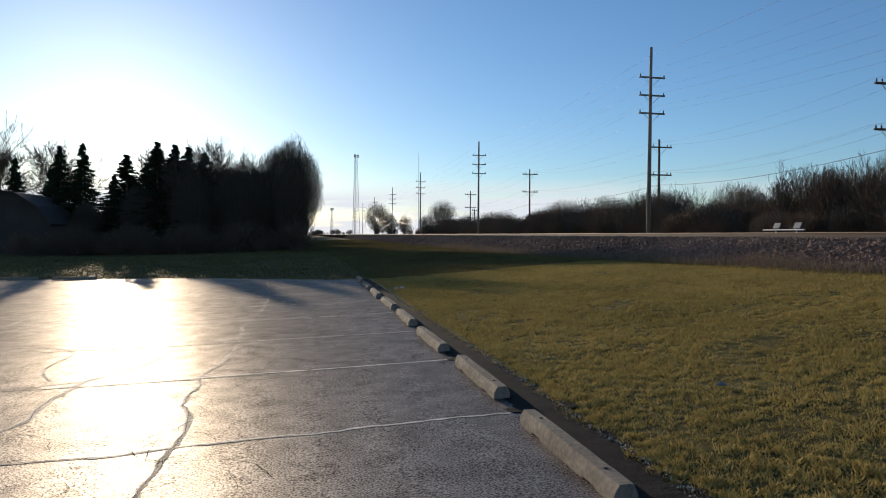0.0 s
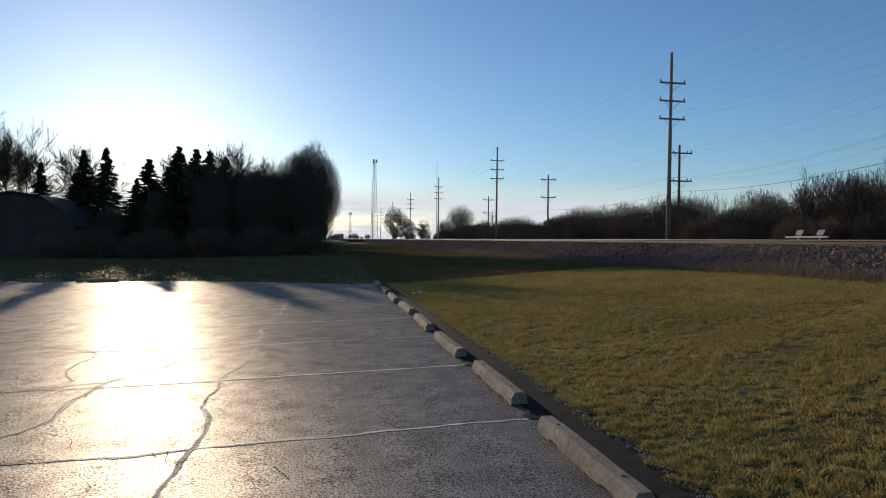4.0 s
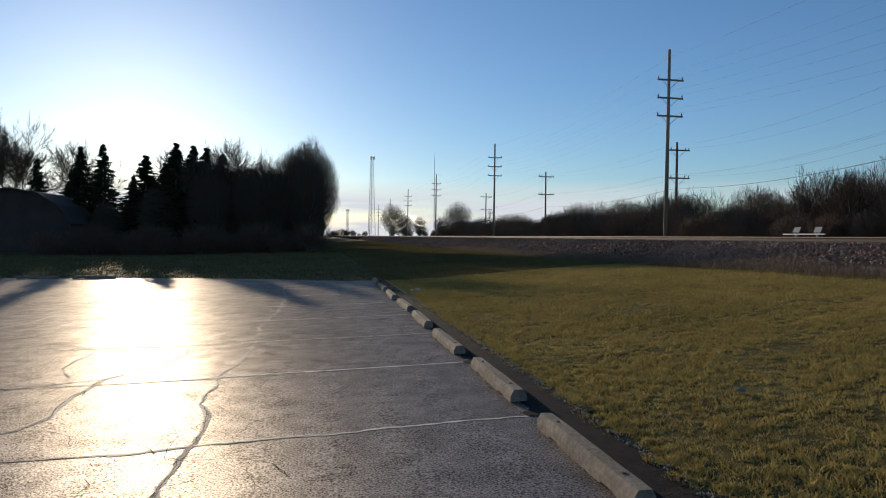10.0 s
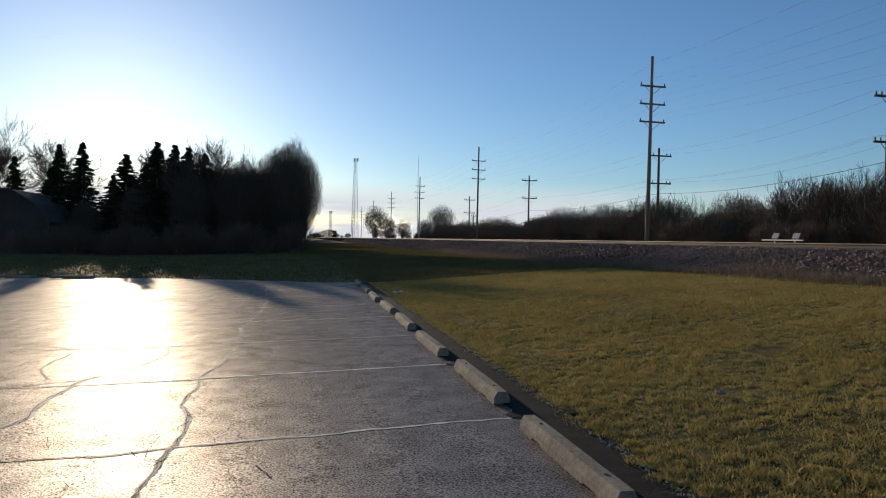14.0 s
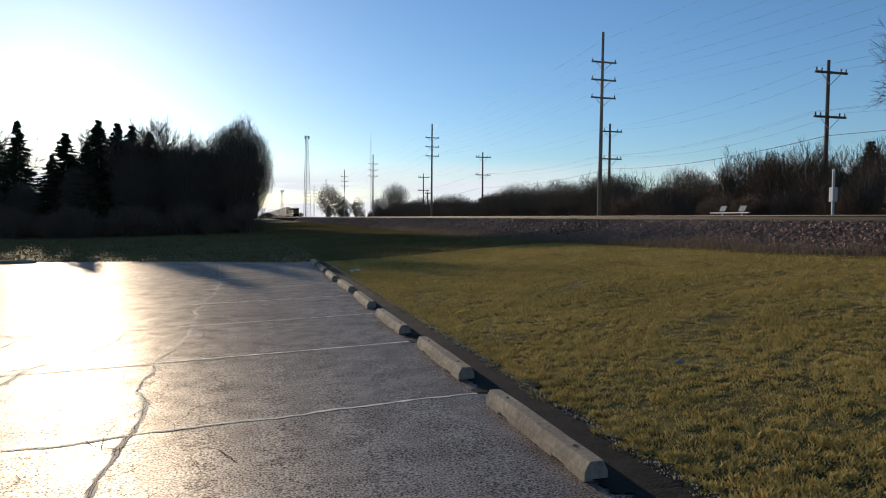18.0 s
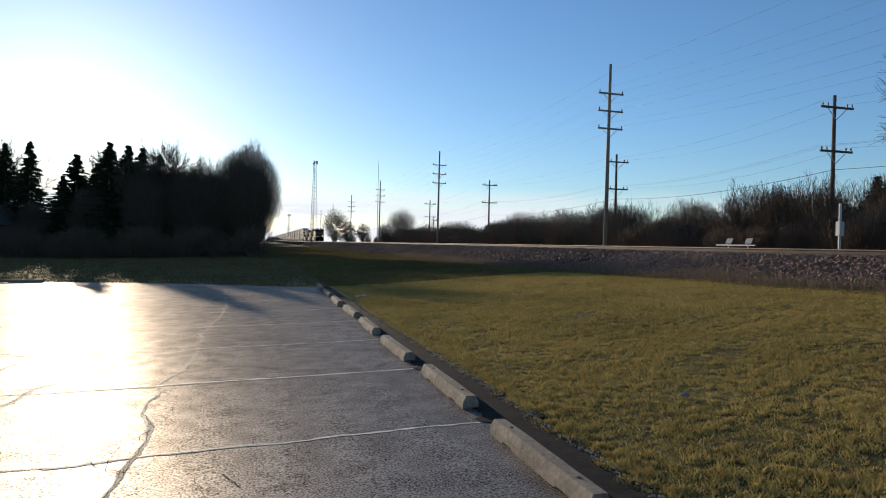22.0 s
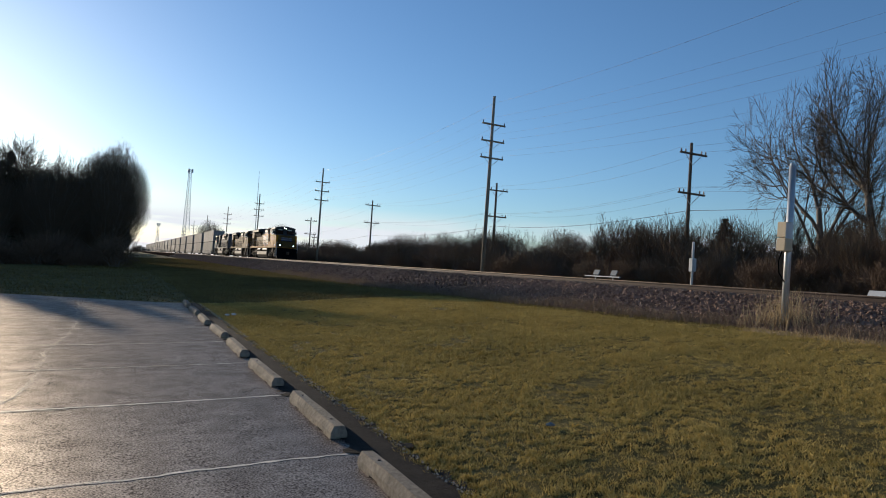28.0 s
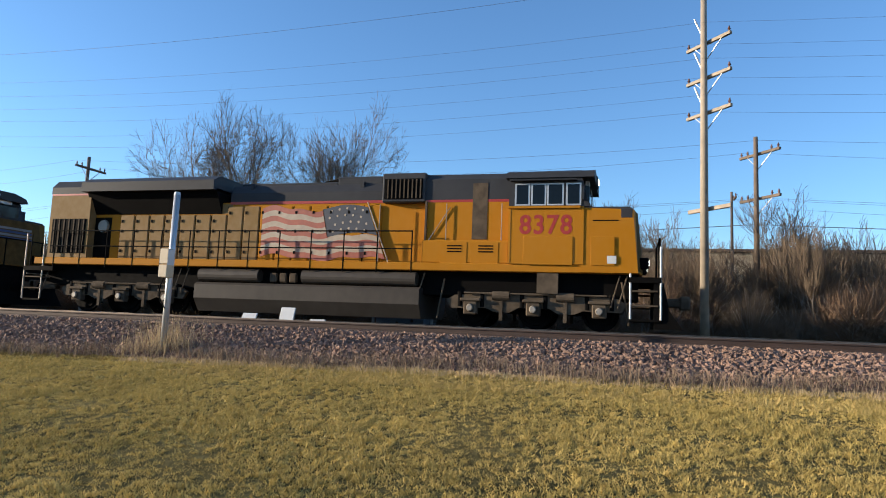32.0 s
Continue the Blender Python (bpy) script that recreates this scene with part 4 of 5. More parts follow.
rng0 = random.Random(11)
# the tall bare trees beside the line
TREES = [(34.8, 22.6, 14.0, 0.36, 21, 1), (35.2, 19.4, 15.2, 0.42, 26, 1), (37.0, 17.2, 15.4, 0.32, 27, 1), (36.0, 15.0, 12.6, 0.25, 28, 1)]
for x, y, h, r, seed, stems in TREES:
    t = make_tree("bare_tree", seed, h, r, 5, stems, 4, 0.62, 0.05, thin=0.008)
    place(t, x, y, rz=seed * 40).scale = (0.72, 0.72, 1.0)
    tagged(t, "tall leafless tree with fine branching crown behind tracks", "tree", "bare trees beyond the tracks")
far_tree = make_tree("bare_tree", 31, 17, 0.26, 5, 1, 5, 0.46, 0.09, first=0.3, thin=0.013)
tagged(place(far_tree, -41.5, 104, rz=170, s=1.2), "tall leafless tree behind the barn", "tree", "bare trees behind the car park")
for x, y, s in ((-48, 100, 1.2), (-33.5, 108, 0.95), (-54, 108, 1.15), (-16.8, 100, 0.86), (-7.4, 79, 0.76), (-12.8, 80, 0.66), (-14.6, 84, 0.7), (-11.2, 86, 0.66)):
    repeat(far_tree, x, y, rng0.uniform(0, 360), s)

# dense shrubs: rounded and upright variants, then copies
SHRUBS = []
for k in range(5):
    if k < 3:
        t = dome_shrub("bare_shrub", 50 + k, 2.5 + 0.3 * k, 3.1, 2.5, 2900, 90, 0.0085, 0.95, TWIG_RED if k == 1 else TWIG)
    else:
        t = make_tree("bare_shrub", 50 + k, 5.6, 0.05, 3, 6, 4, 0.55, 0.07, TWIG if k % 2 else TWIG_RED, first=0.42, thin=0.008)
    SHRUBS.append(tagged(t, "dense leafless brown shrub in the brush beyond tracks", "shrub", "brush beyond the tracks"))
first_use = [True] * 5


def shrub(x, y, s, sz=1.0):
    k = rng0.randrange(5)
    rz = rng0.uniform(0, 360)
    if first_use[k]:
        first_use[k] = False
        place(SHRUBS[k], x, y, rz=rz, s=s)
        return SHRUBS[k]
    return repeat(SHRUBS[k], x, y, rz, s, sz)


def brush_h(y):
    return np.interp(y, [-40, -10, 0, 8, 16, 24, 34, 42, 48, 56, 75, 110, 200], [5.6, 5.6, 5.4, 5.0, 5.4, 5.0, 4.9, 5.0, 5.1, 5.4, 5.0, 4.6, 4.5])


for row, (x0, step, k) in enumerate(((29.0, 2.4, 0.78), (31.5, 2.8, 0.95), (36.5, 4.0, 1.05))):
    y = -34.0
    while y < 150 + 20 * row:
        if not (row == 0 and 6 < y < 9.5):
            h = float(brush_h(y)) * k * rng0.uniform(0.5, 1.15)
            shrub(x0 + rng0.uniform(-1.1, 1.1), y, h / 5.6)
        y += step * rng0.uniform(0.7, 1.3) * (1 if y < 60 else 1.5)

low = make_tree("low_scrub", 61, 2.4, 0.03, 2, 16, 6, 0.75, 0.05, TWIG_RED, first=0.5, thin=0.008)
tagged(place(low, 28.2, -30), "low tangled leafless scrub at the foot of the brush", "shrub", "low scrub")
y = -29.0
while y < 130:
    for x0 in (27.8, 30.5, 34.0, 39.0):
        repeat(low, x0 + rng0.uniform(-0.8, 0.8), y + rng0.uniform(-0.8, 0.8), rng0.uniform(0, 360), rng0.uniform(0.7, 1.15) * (1 if x0 < 33 else 1.5))
    y += 1.9 if y < 45 else 3.6
for k in range(26):
    repeat(low, -25 + k * 0.98, 66.5 + 1.5 * math.sin(k * 2.2), k * 77, 1.3 + 0.35 * math.sin(k * 5.1)).location.z -= 0.7
sap = make_tree("sapling", 91, 7.5, 0.07, 4, 2, 4, 0.4, 0.16, TWIG, first=0.4, thin=0.007)
tagged(place(sap, 30.2, 12.0), "thin leafless sapling standing in the brush", "tree", "saplings in the brush")
for k in range(58):
    repeat(sap, rng0.uniform(28.0, 38), -26 + 1.05 * k + rng0.uniform(-1, 1), rng0.uniform(0, 360), rng0.uniform(0.45, 0.85))
for k in range(22):
    repeat(sap, rng0.uniform(29.0, 37), -30 + 1.5 * k + rng0.uniform(-1, 1), rng0.uniform(0, 360), rng0.uniform(0.7, 1.0))
# farther woods behind the brush
for k in range(46):
    shrub(52 + 9 * (k % 3) + rng0.uniform(-2, 2), -60 + 6.2 * k, rng0.uniform(1.1, 1.5))

# the thick rounded shrub at the end of the row, and the lower mass behind the car park
big = dome_shrub("large_shrub", 71, 3.75, 6.5, 5.7, 17000, 160, 0.013, 1.25, TWIG)
tagged(place(big, -1.45, 76.5, s=1.06), "large rounded leafless shrub with a dense dark crown", "shrub", "large shrubs behind the car park")
for x, y, s in ((-6.2, 75, 0.86), (-4.4, 79, 0.8), (-8.8, 78, 0.82), (-11.6, 76, 0.74), (-14.6, 79, 0.66), (-17.5, 77, 0.62), (-20.0, 79, 0.56), (-22.4, 76, 0.46), (-25.5, 77, 0.42), (-29.0, 80, 0.5), (-34, 82, 0.55), (-39, 80, 0.5),
                *[(-5.0 + 2.2 * math.sin(k * 1.7) + 0.1 * k, 86 + 9 * k, 0.66 + 0.1 * math.sin(k * 2.9) + 0.01 * k) for k in range(34)],
                *[(-12 + 3 * math.sin(k * 2.3), 92 + 15 * k, 0.85) for k in range(14)]):
    repeat(big, x, y, rng0.uniform(0, 360), s)
haze = dome_shrub("bare_tree", 77, 5.0, 7.2, 5.4, 3200, 60, 0.016, 1.9, TWIG)
tagged(place(haze, 33.0, 300, s=1.3), "leafless round-crowned tree far along the tracks", "tree", "bare trees far along the line")
for x, y, s in ((41.0, 318, 0.95), (33.6, 158, 0.78), (44, 290, 0.8), (56, 300, 0.85)):
    repeat(haze, x, y, rng0.uniform(0, 360), s)


for k in range(16):
    shrub(-8 + 3.4 * k, 620 + 12 * math.sin(k * 2.2), 0.9 + 0.3 * math.sin(k * 1.3))
for k in range(22):
    x, y = 36 + 4.2 * k + 2 * math.sin(k * 3.3), 300 + 22 * math.sin(k * 2.1) - 1.2 * k
    shrub(x, y, 0.75 + 0.25 * math.sin(k * 1.3))
    shrub(x + 2, y - 12, 0.6 + 0.2 * math.sin(k * 2.3))


def conifer(seed, h, w):
    """A dense evergreen: whorls of drooping boughs, each a spray of needle tufts."""
    rng = np.random.default_rng(seed)
    base = empty("conifer")
    part("trunk", add_tube(bmesh.new(), (0, 0, 0), (0, 0, h), h * 0.018, 0.02, 8), BARK, base)
    n = int(h * 26)
    up = np.linspace(0, 1, n) ** 0.9
    z = h * (0.05 + 0.94 * up)
    reach = w * (1 - up) * rng.uniform(0.55, 1.15, n) + 0.06
    a = rng.uniform(0, 2 * np.pi, n)
    m, q = 11, 6
    u = (np.arange(m) + 0.6) / m
    out = np.stack([np.cos(a), np.sin(a), 0 * a], 1)
    c = out[:, None] * (reach[:, None] * u)[..., None]
    c[..., 2] += z[:, None] + reach[:, None] * (0.18 * u * u - 0.3 * u)
    c = np.repeat(c.reshape(-1, 3), q, 0)
    o = np.repeat(np.repeat(out, m, 0), q, 0)
    d = rng.normal(0, 1, c.shape) * np.array([1, 1, 0.45]) - np.array([0, 0, 0.25])
    d /= np.linalg.norm(d, axis=1, keepdims=True)
    d += o * 0.6
    e = rng.normal(0, 0.05, c.shape)
    ln = rng.uniform(0.25, 0.5, (len(c), 1)) * (0.4 + 0.6 * np.repeat(1 - up, m * q)[:, None])
    v = np.stack([c - e, c + e, c + d * ln], 1).reshape(-1, 3)
    mesh_from("crown", v, np.arange(len(v)).reshape(-1, 3), NEEDLE, base)
    return base


con = tagged(place(conifer(5, 12.0, 3.7), -23.6, 78.5), "dark evergreen conifer at the edge of the car park", "tree", "conifers behind the car park")
for x, y, s, wide in ((-25.9, 78.5, 0.97, 1.05), (-19.0, 78, 0.9, 1.6), (-17.2, 79, 0.84, 1.3), (-20.8, 80, 0.72, 1.4), (-15.7, 77.5, 1.02, 1.35), (-14.2, 79.5, 1.02, 1.3), (-12.5, 78, 0.98, 1.4), (-11.0, 80, 0.95, 1.3), (-37, 96, 1.0, 1.0), (-28.6, 84, 0.8, 1.2)):
    repeat(con, x, y, rng0.uniform(0, 360), s).scale = (s * wide, s * wide, s)
dc = repeat(con, 38.2, 32.4, 20, 0.85, 0.56)
tagged(dc, "small dark evergreen among the leafless brush")


def blades(name, n, x0, x1, y0, y1, h0, h1, w, seed, material, where=None, lean=0.5, zf=ground_z, per=3):
    """Small leaning blades of grass, in tufts."""
    rng = np.random.default_rng(seed)
    x, y = rng.uniform(x0, x1, n), rng.uniform(y0, y1, n)
    if where is not None:
        keep = where(x, y, rng)
        x, y = x[keep], y[keep]
    n = len(x)
    clump = np.array([noise.noise((p * 8.5, q * 8.5, 5)) + 0.5 * noise.noise((p * 1.6, q * 1.6, 9)) for p, q in zip(x, y)]) if h1 < 0.12 else np.zeros(n)
    keep = clump > rng.uniform(-0.9, 0.2, n)
    x, y, clump = x[keep], y[keep], clump[keep]
    z = zf(x, y) - 0.02
    x, y, z = (np.repeat(a, per) for a in (x, y, z))
    m = len(x)
    x = x + rng.normal(0, 0.02, m)
    y = y + rng.normal(0, 0.02, m)
    a = rng.uniform(0, 2 * np.pi, m)
    h = rng.uniform(h0, h1, m) * (1 + 1.1 * np.clip(np.repeat(clump, per), -0.55, 1))
    t = rng.uniform(0, 2 * np.pi, m)
    l = rng.uniform(0.15, 1.0, m) * lean * h
    p0 = np.stack([x - np.cos(a) * w, y - np.sin(a) * w, z], 1)
    p1 = np.stack([x + np.cos(a) * w, y + np.sin(a) * w, z], 1)
    p2 = np.stack([x + np.cos(t) * l, y + np.sin(t) * l, z + h], 1)
    verts = np.stack([p0, p1, p2], 1).reshape(-1, 3)
    faces = np.arange(3 * m).reshape(-1, 3)
    return mesh_from(name, verts, faces, material)


def lawn_only(x, y, rng):
    return (x > np.where(y > 40, -30, EDGE_X) + 0.03 * np.sin(y * 5)) & (x < 12.9)


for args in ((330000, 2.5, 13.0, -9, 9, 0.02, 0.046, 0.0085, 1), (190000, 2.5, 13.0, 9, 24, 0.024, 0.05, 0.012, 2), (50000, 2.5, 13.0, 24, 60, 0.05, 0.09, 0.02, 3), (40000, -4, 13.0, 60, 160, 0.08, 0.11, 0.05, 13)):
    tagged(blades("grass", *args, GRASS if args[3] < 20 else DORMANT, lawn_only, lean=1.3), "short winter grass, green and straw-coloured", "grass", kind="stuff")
for args in ((36000, 2.6, 12.6, -9, 14, 0.02, 0.045, 0.008, 21), (26000, 10.8, 12.6, -12, 7, 0.025, 0.06, 0.009, 22)):
    tagged(blades("grass", *args, STRAW, lawn_only, lean=1.1), "dead straw-coloured grass among the green", "grass", kind="stuff")
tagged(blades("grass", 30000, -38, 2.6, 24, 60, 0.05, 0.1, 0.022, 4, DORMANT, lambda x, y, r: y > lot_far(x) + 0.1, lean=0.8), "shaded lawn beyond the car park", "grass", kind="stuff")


def foot_only(x, y, rng):
    return np.abs(x - 12.75 - 0.2 * np.sin(y * 0.9)) < rng.gamma(1.5, 0.16, len(x))


tagged(blades("dry_grass", 42000, 12.0, 14.0, -12, 60, 0.1, 0.38, 0.008, 5, WEED, foot_only, 0.6, zf=lambda x, y: np.where(x < 12.6, ground_z(x, y), bed_z(x, y))), "pale dry weeds along the foot of the ballast", "dry grass", kind="stuff")
tagged(blades("dry_grass", 1300, 12.4, 14.2, 8.0, 9.9, 0.25, 0.95, 0.006, 6, DRY, lambda x, y, r: np.hypot(x - 13.25, (y - 8.95) * 0.9) < np.abs(r.normal(0, 0.36, len(x))) + 0.1, 0.45, zf=lambda x, y: np.where(x < 12.6, ground_z(x, y), bed_z(x, y)), per=2), "tall clump of dry grass round the post", "dry grass", kind="stuff")
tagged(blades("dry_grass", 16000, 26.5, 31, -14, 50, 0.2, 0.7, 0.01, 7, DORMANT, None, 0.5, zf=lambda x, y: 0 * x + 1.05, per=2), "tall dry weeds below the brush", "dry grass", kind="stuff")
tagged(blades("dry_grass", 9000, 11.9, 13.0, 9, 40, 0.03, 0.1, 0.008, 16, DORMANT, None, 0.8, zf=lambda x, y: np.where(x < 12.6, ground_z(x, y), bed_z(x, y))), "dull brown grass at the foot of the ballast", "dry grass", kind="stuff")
tagged(blades("dry_grass", 12000, 11.9, 13.0, -12, 9, 0.03, 0.1, 0.008, 15, DRY, None, 0.8, zf=lambda x, y: np.where(x < 12.6, ground_z(x, y), bed_z(x, y))), "short straw-coloured grass at the lawn's edge", "dry grass", kind="stuff")
# litter on the lawn and pale grit along the asphalt edge
for x, y, s in ((4.36, 5.0, 0.06), (3.15, 19.1, 0.09), (2.95, 19.0, 0.08), (8.8, 14.2, 0.03)):
    bm = bmesh.new()
    bmesh.ops.create_icosphere(bm, subdivisions=1, radius=s)
    for vv in bm.verts:
        vv.co = Vector((vv.co.x, vv.co.y * 0.7, vv.co.z * 0.35)) + noise.noise_vector(vv.co * 30) * s * 0.3
    ob = part("litter", bm, WHITE if s > 0.07 else CABINET, None)
    ob.location = (x, y, float(ground_z(x, y)) + 0.04)
    tagged(ob, "small crumpled pale scrap lying on the grass", "litter")
rng = np.random.default_rng(8)
n = 1700
gy = rng.uniform(-2, 24, n)
gx = EDGE_X + 0.04 + rng.normal(0, 0.028, n)
gs = rng.uniform(0.003, 0.011, (n, 1, 1))
octa = np.array([(1, 0, 0), (0, 1, 0), (-1, 0, 0), (0, -1, 0), (0, 0, 1), (0, 0, -1)], float)
tri = np.array([(0, 1, 4), (1, 2, 4), (2, 3, 4), (3, 0, 4), (1, 0, 5), (2, 1, 5), (3, 2, 5), (0, 3, 5)])
gv = (octa[None] * gs * rng.uniform(0.6, 1.3, (n, 1, 3)) + np.stack([gx, gy, ground_z(gx, gy) + 0.02], 1)[:, None]).reshape(-1, 3)
tagged(mesh_from("gravel", gv, (tri[None] + 6 * np.arange(n)[:, None, None]).reshape(-1, 3), GRIT), "pale grit along the edge of the asphalt", "gravel", kind="stuff")

# ---- the train; each vehicle stands on the rail with its front end at its own zero, and reaches back along y ----
def lettering(text, size, material, parent, m, name="number"):
    data = bpy.data.curves.new(name, "FONT")
    data.body, data.size, data.extrude = text, size, 0.001
    data.align_x, data.align_y = "CENTER", "CENTER"
    data.offset = 0.014
    tmp = new(name, data)
    bpy.context.view_layer.update()
    me = bpy.data.meshes.new_from_object(tmp.evaluated_get(bpy.context.evaluated_depsgraph_get()))
    bpy.data.objects.remove(tmp)
    me.materials.clear()
    me.materials.append(material)
    ob = new(name, me)
    ob.parent = parent
    ob.matrix_basis = m
    return ob


def wheel(parent, y, x, r=0.52):
    bm = bmesh.new()
    s = 1 if x > 0 else -1
    add_tube(bm, (x - 0.06, y, r), (x + 0.06, y, r), r, n=24)
    add_tube(bm, (x + s * 0.06, y, r), (x + s * 0.09, y, r), r * 0.82, r * 0.78, n=24)
    add_tube(bm, (x + s * 0.06, y, r), (x + s * 0.16, y, r), 0.13, 0.1, n=12)
    return part("wheel", bm, DARK, parent)


def loco_truck(parent, y0, axles):
    """A three-axle truck: side frames, axle boxes, springs, brake gear and wheels."""
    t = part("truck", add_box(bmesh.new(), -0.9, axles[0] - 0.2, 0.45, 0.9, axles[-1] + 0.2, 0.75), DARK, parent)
    a0, a1 = axles[0], axles[-1]
    for s in (-1, 1):
        x = 1.12 * s
        outline = [(a0 - 0.75, 0.72), (a0 - 0.6, 0.5), (a0 + 0.45, 0.52), (a0 + 0.7, 0.42), (axles[1] - 0.7, 0.42), (axles[1] - 0.45, 0.55), (axles[1] + 0.45, 0.55), (axles[1] + 0.7, 0.42), (a1 - 0.7, 0.42), (a1 - 0.45, 0.52), (a1 + 0.6, 0.5), (a1 + 0.75, 0.72), (a1 + 0.5, 0.86), (axles[1] + 0.8, 0.95), (axles[1] - 0.8, 0.95), (a0 - 0.5, 0.86)]
        part("side_frame", add_prism(bmesh.new(), outline, "x", min(x, x + 0.14 * s), max(x, x + 0.14 * s)), TRUCK, t)
        for a in axles:
            bm = add_box(bmesh.new(), min(x, x + 0.26 * s), a - 0.2, 0.34, max(x, x + 0.26 * s), a + 0.2, 0.7, bevel=0.03)
            add_tube(bm, (x + 0.2 * s, a, 0.52), (x + 0.32 * s, a, 0.52), 0.13, 0.11, 12)
            hub = part("axle_box", bm, TRUCK, t)
            part("hub_cap", add_tube(bmesh.new(), (x + 0.32 * s, a, 0.52), (x + 0.35 * s, a, 0.52), 0.1, 0.08, 12), STEEL_BAR, hub, "pale worn hub cap")
            part("journal_cover", add_box(bmesh.new(), min(x, x + 0.3 * s), a - 0.3, 0.7, max(x, x + 0.3 * s), a + 0.3, 0.78, bevel=0.02), TRUCK, hub)
            wheel(t, a, 0.78 * s)
            for d in (-0.34, 0.34):
                part("spring", add_tube(bmesh.new(), (x + 0.08 * s, a + d, 0.55), (x + 0.08 * s, a + d, 0.95), 0.09, n=10), DARK, t)
        for a in (axles[0] + 0.95, axles[1] + 0.95):
            part("brake_cylinder", add_tube(bmesh.new(), (x + 0.16 * s, a - 0.25, 0.86), (x + 0.16 * s, a + 0.25, 0.86), 0.12, n=12), TRUCK, t)
            part("brake_hanger", add_box(bmesh.new(), min(x + 0.1 * s, x + 0.17 * s), a - 0.05, 0.2, max(x + 0.1 * s, x + 0.17 * s), a + 0.05, 0.8), TRUCK, t)
        bm = bmesh.new()
        add_tube(bm, (x + 0.22 * s, a0 - 0.2, 0.92), (x + 0.22 * s, a1 + 0.2, 0.92), 0.025, n=6)
        part("pipe", bm, TRUCK, t)
    return t


HOOD_Z, SILL_Z, DECK_Z = 4.1, 1.5, 1.72


def locomotive(body, upper, stripe, numbered, flagged, soot, lamp):
    L = 22.1
    loco = empty("locomotive")
    # frame and deck
    box_part("frame", body, loco, -1.47, 0.9, SILL_Z, 1.47, L - 0.5, DECK_Z, bevel=0.02, label="long side sill")
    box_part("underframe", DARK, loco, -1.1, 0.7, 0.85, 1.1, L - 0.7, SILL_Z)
    # nose and cab
    bm = add_prism(bmesh.new(), [(-1.5, 2.3), (-1.5, 0.72), (-0.8, 0.59), (0.8, 0.59), (1.5, 0.72), (1.5, 2.3)], "z", DECK_Z - 0.2, 3.22)
    for vtx in bm.verts:
        if vtx.co.z > 3 and vtx.co.y < 2:
            vtx.co.y += 0.14
            vtx.co.z -= 0.06
    part("nose", bm, body, loco)
    bm = add_prism(bmesh.new(), [(-1.47, 0.725), (-1.47, 0.719), (-0.8, 0.584), (0.8, 0.584), (1.47, 0.719), (1.47, 0.725), (0.8, 0.59), (-0.8, 0.59)], "z", DECK_Z - 0.15, 3.215)
    for vtx in bm.verts:
        if vtx.co.z > 3:
            vtx.co.y += 0.14
            vtx.co.z -= 0.06
    part("nose_front", bm, GRIME, loco, "grime-covered front of the nose")
    part("nose_top", add_prism(bmesh.new(), [(-1.47, 2.3), (-1.47, 0.94), (-0.75, 0.79), (0.75, 0.79), (1.47, 0.94), (1.47, 2.3)], "z", 3.12, 3.24), upper, loco)
    side = [(2.2, DECK_Z), (2.2, 3.25), (4.35, 3.25), (4.35, DECK_Z)]
    cab = part("cab", add_prism(bmesh.new(), side, "x", -1.52, 1.52), body, loco)
    up = [(2.05, 3.25), (2.25, 4.0), (2.5, 4.12), (4.35, 4.12), (4.35, 3.25)]
    part("cab_top", add_prism(bmesh.new(), up, "x", -1.5, 1.5), upper, cab)
    bm = add_prism(bmesh.new(), [(-1.56, 4.03), (-1.45, 4.2), (-0.9, 4.34), (0.9, 4.34), (1.45, 4.2), (1.56, 4.03)], "y", 1.92, 4.45)
    part("cab_roof", bm, upper, cab)
    for s in (-1, 1):
        x = 1.5 * s
        for y0, y1, mm in ((2.33, 2.66, GLASS), (2.82, 3.2, GLASS), (3.32, 3.66, GLASS), (3.79, 4.13, GLASS)):
            fr = box_part("window_frame", GALV, cab, x - 0.02, y0 - 0.05, 3.28, x + 0.02, y1 + 0.05, 3.88)
            box_part("pane", mm, fr, x - 0.025, y0, 3.32, x + 0.025, y1, 3.84)
        part("armrest", add_box(bmesh.new(), min(x, x + 0.08 * s), 2.3, 3.2, max(x, x + 0.08 * s), 4.35, 3.26), body, cab)
        part("sun_shade", add_box(bmesh.new(), min(x, x + 0.2 * s), 2.4, 3.93, max(x, x + 0.2 * s), 4.3, 3.96), upper, cab)
        part("windscreen", add_box(bmesh.new(), min(0.28 * s, 1.3 * s), 2.06, 3.38, max(0.28 * s, 1.3 * s), 2.2, 3.84, bevel=0.02), GLASS, cab)
        part("mirror", add_box(bmesh.new(), min(x, x + 0.22 * s), 2.2, 3.4, max(x, x + 0.22 * s), 2.24, 3.75), upper, cab)
        # ditch lights and steps
        dl = box_part("ditch_light", DARK, loco, 0.95 * s - 0.14, 0.42, 1.66, 0.95 * s + 0.14, 0.7, 1.96, bevel=0.03)
        part("lens", add_tube(bmesh.new(), (0.95 * s, 0.412, 1.82), (0.95 * s, 0.419, 1.82), 0.07, n=14), lamp, dl, "ditch light lens")
        st = part("steps", add_box(bmesh.new(), min(1.05 * s, 1.5 * s), 0.15, 0.3, max(1.05 * s, 1.5 * s), 0.95, 0.36), DARK, loco)
        for z in (0.68, 1.05):
            part("tread", add_box(bmesh.new(), min(1.1 * s, 1.5 * s), 0.2, z, max(1.1 * s, 1.5 * s), 0.9, z + 0.04), TRUCK, st)
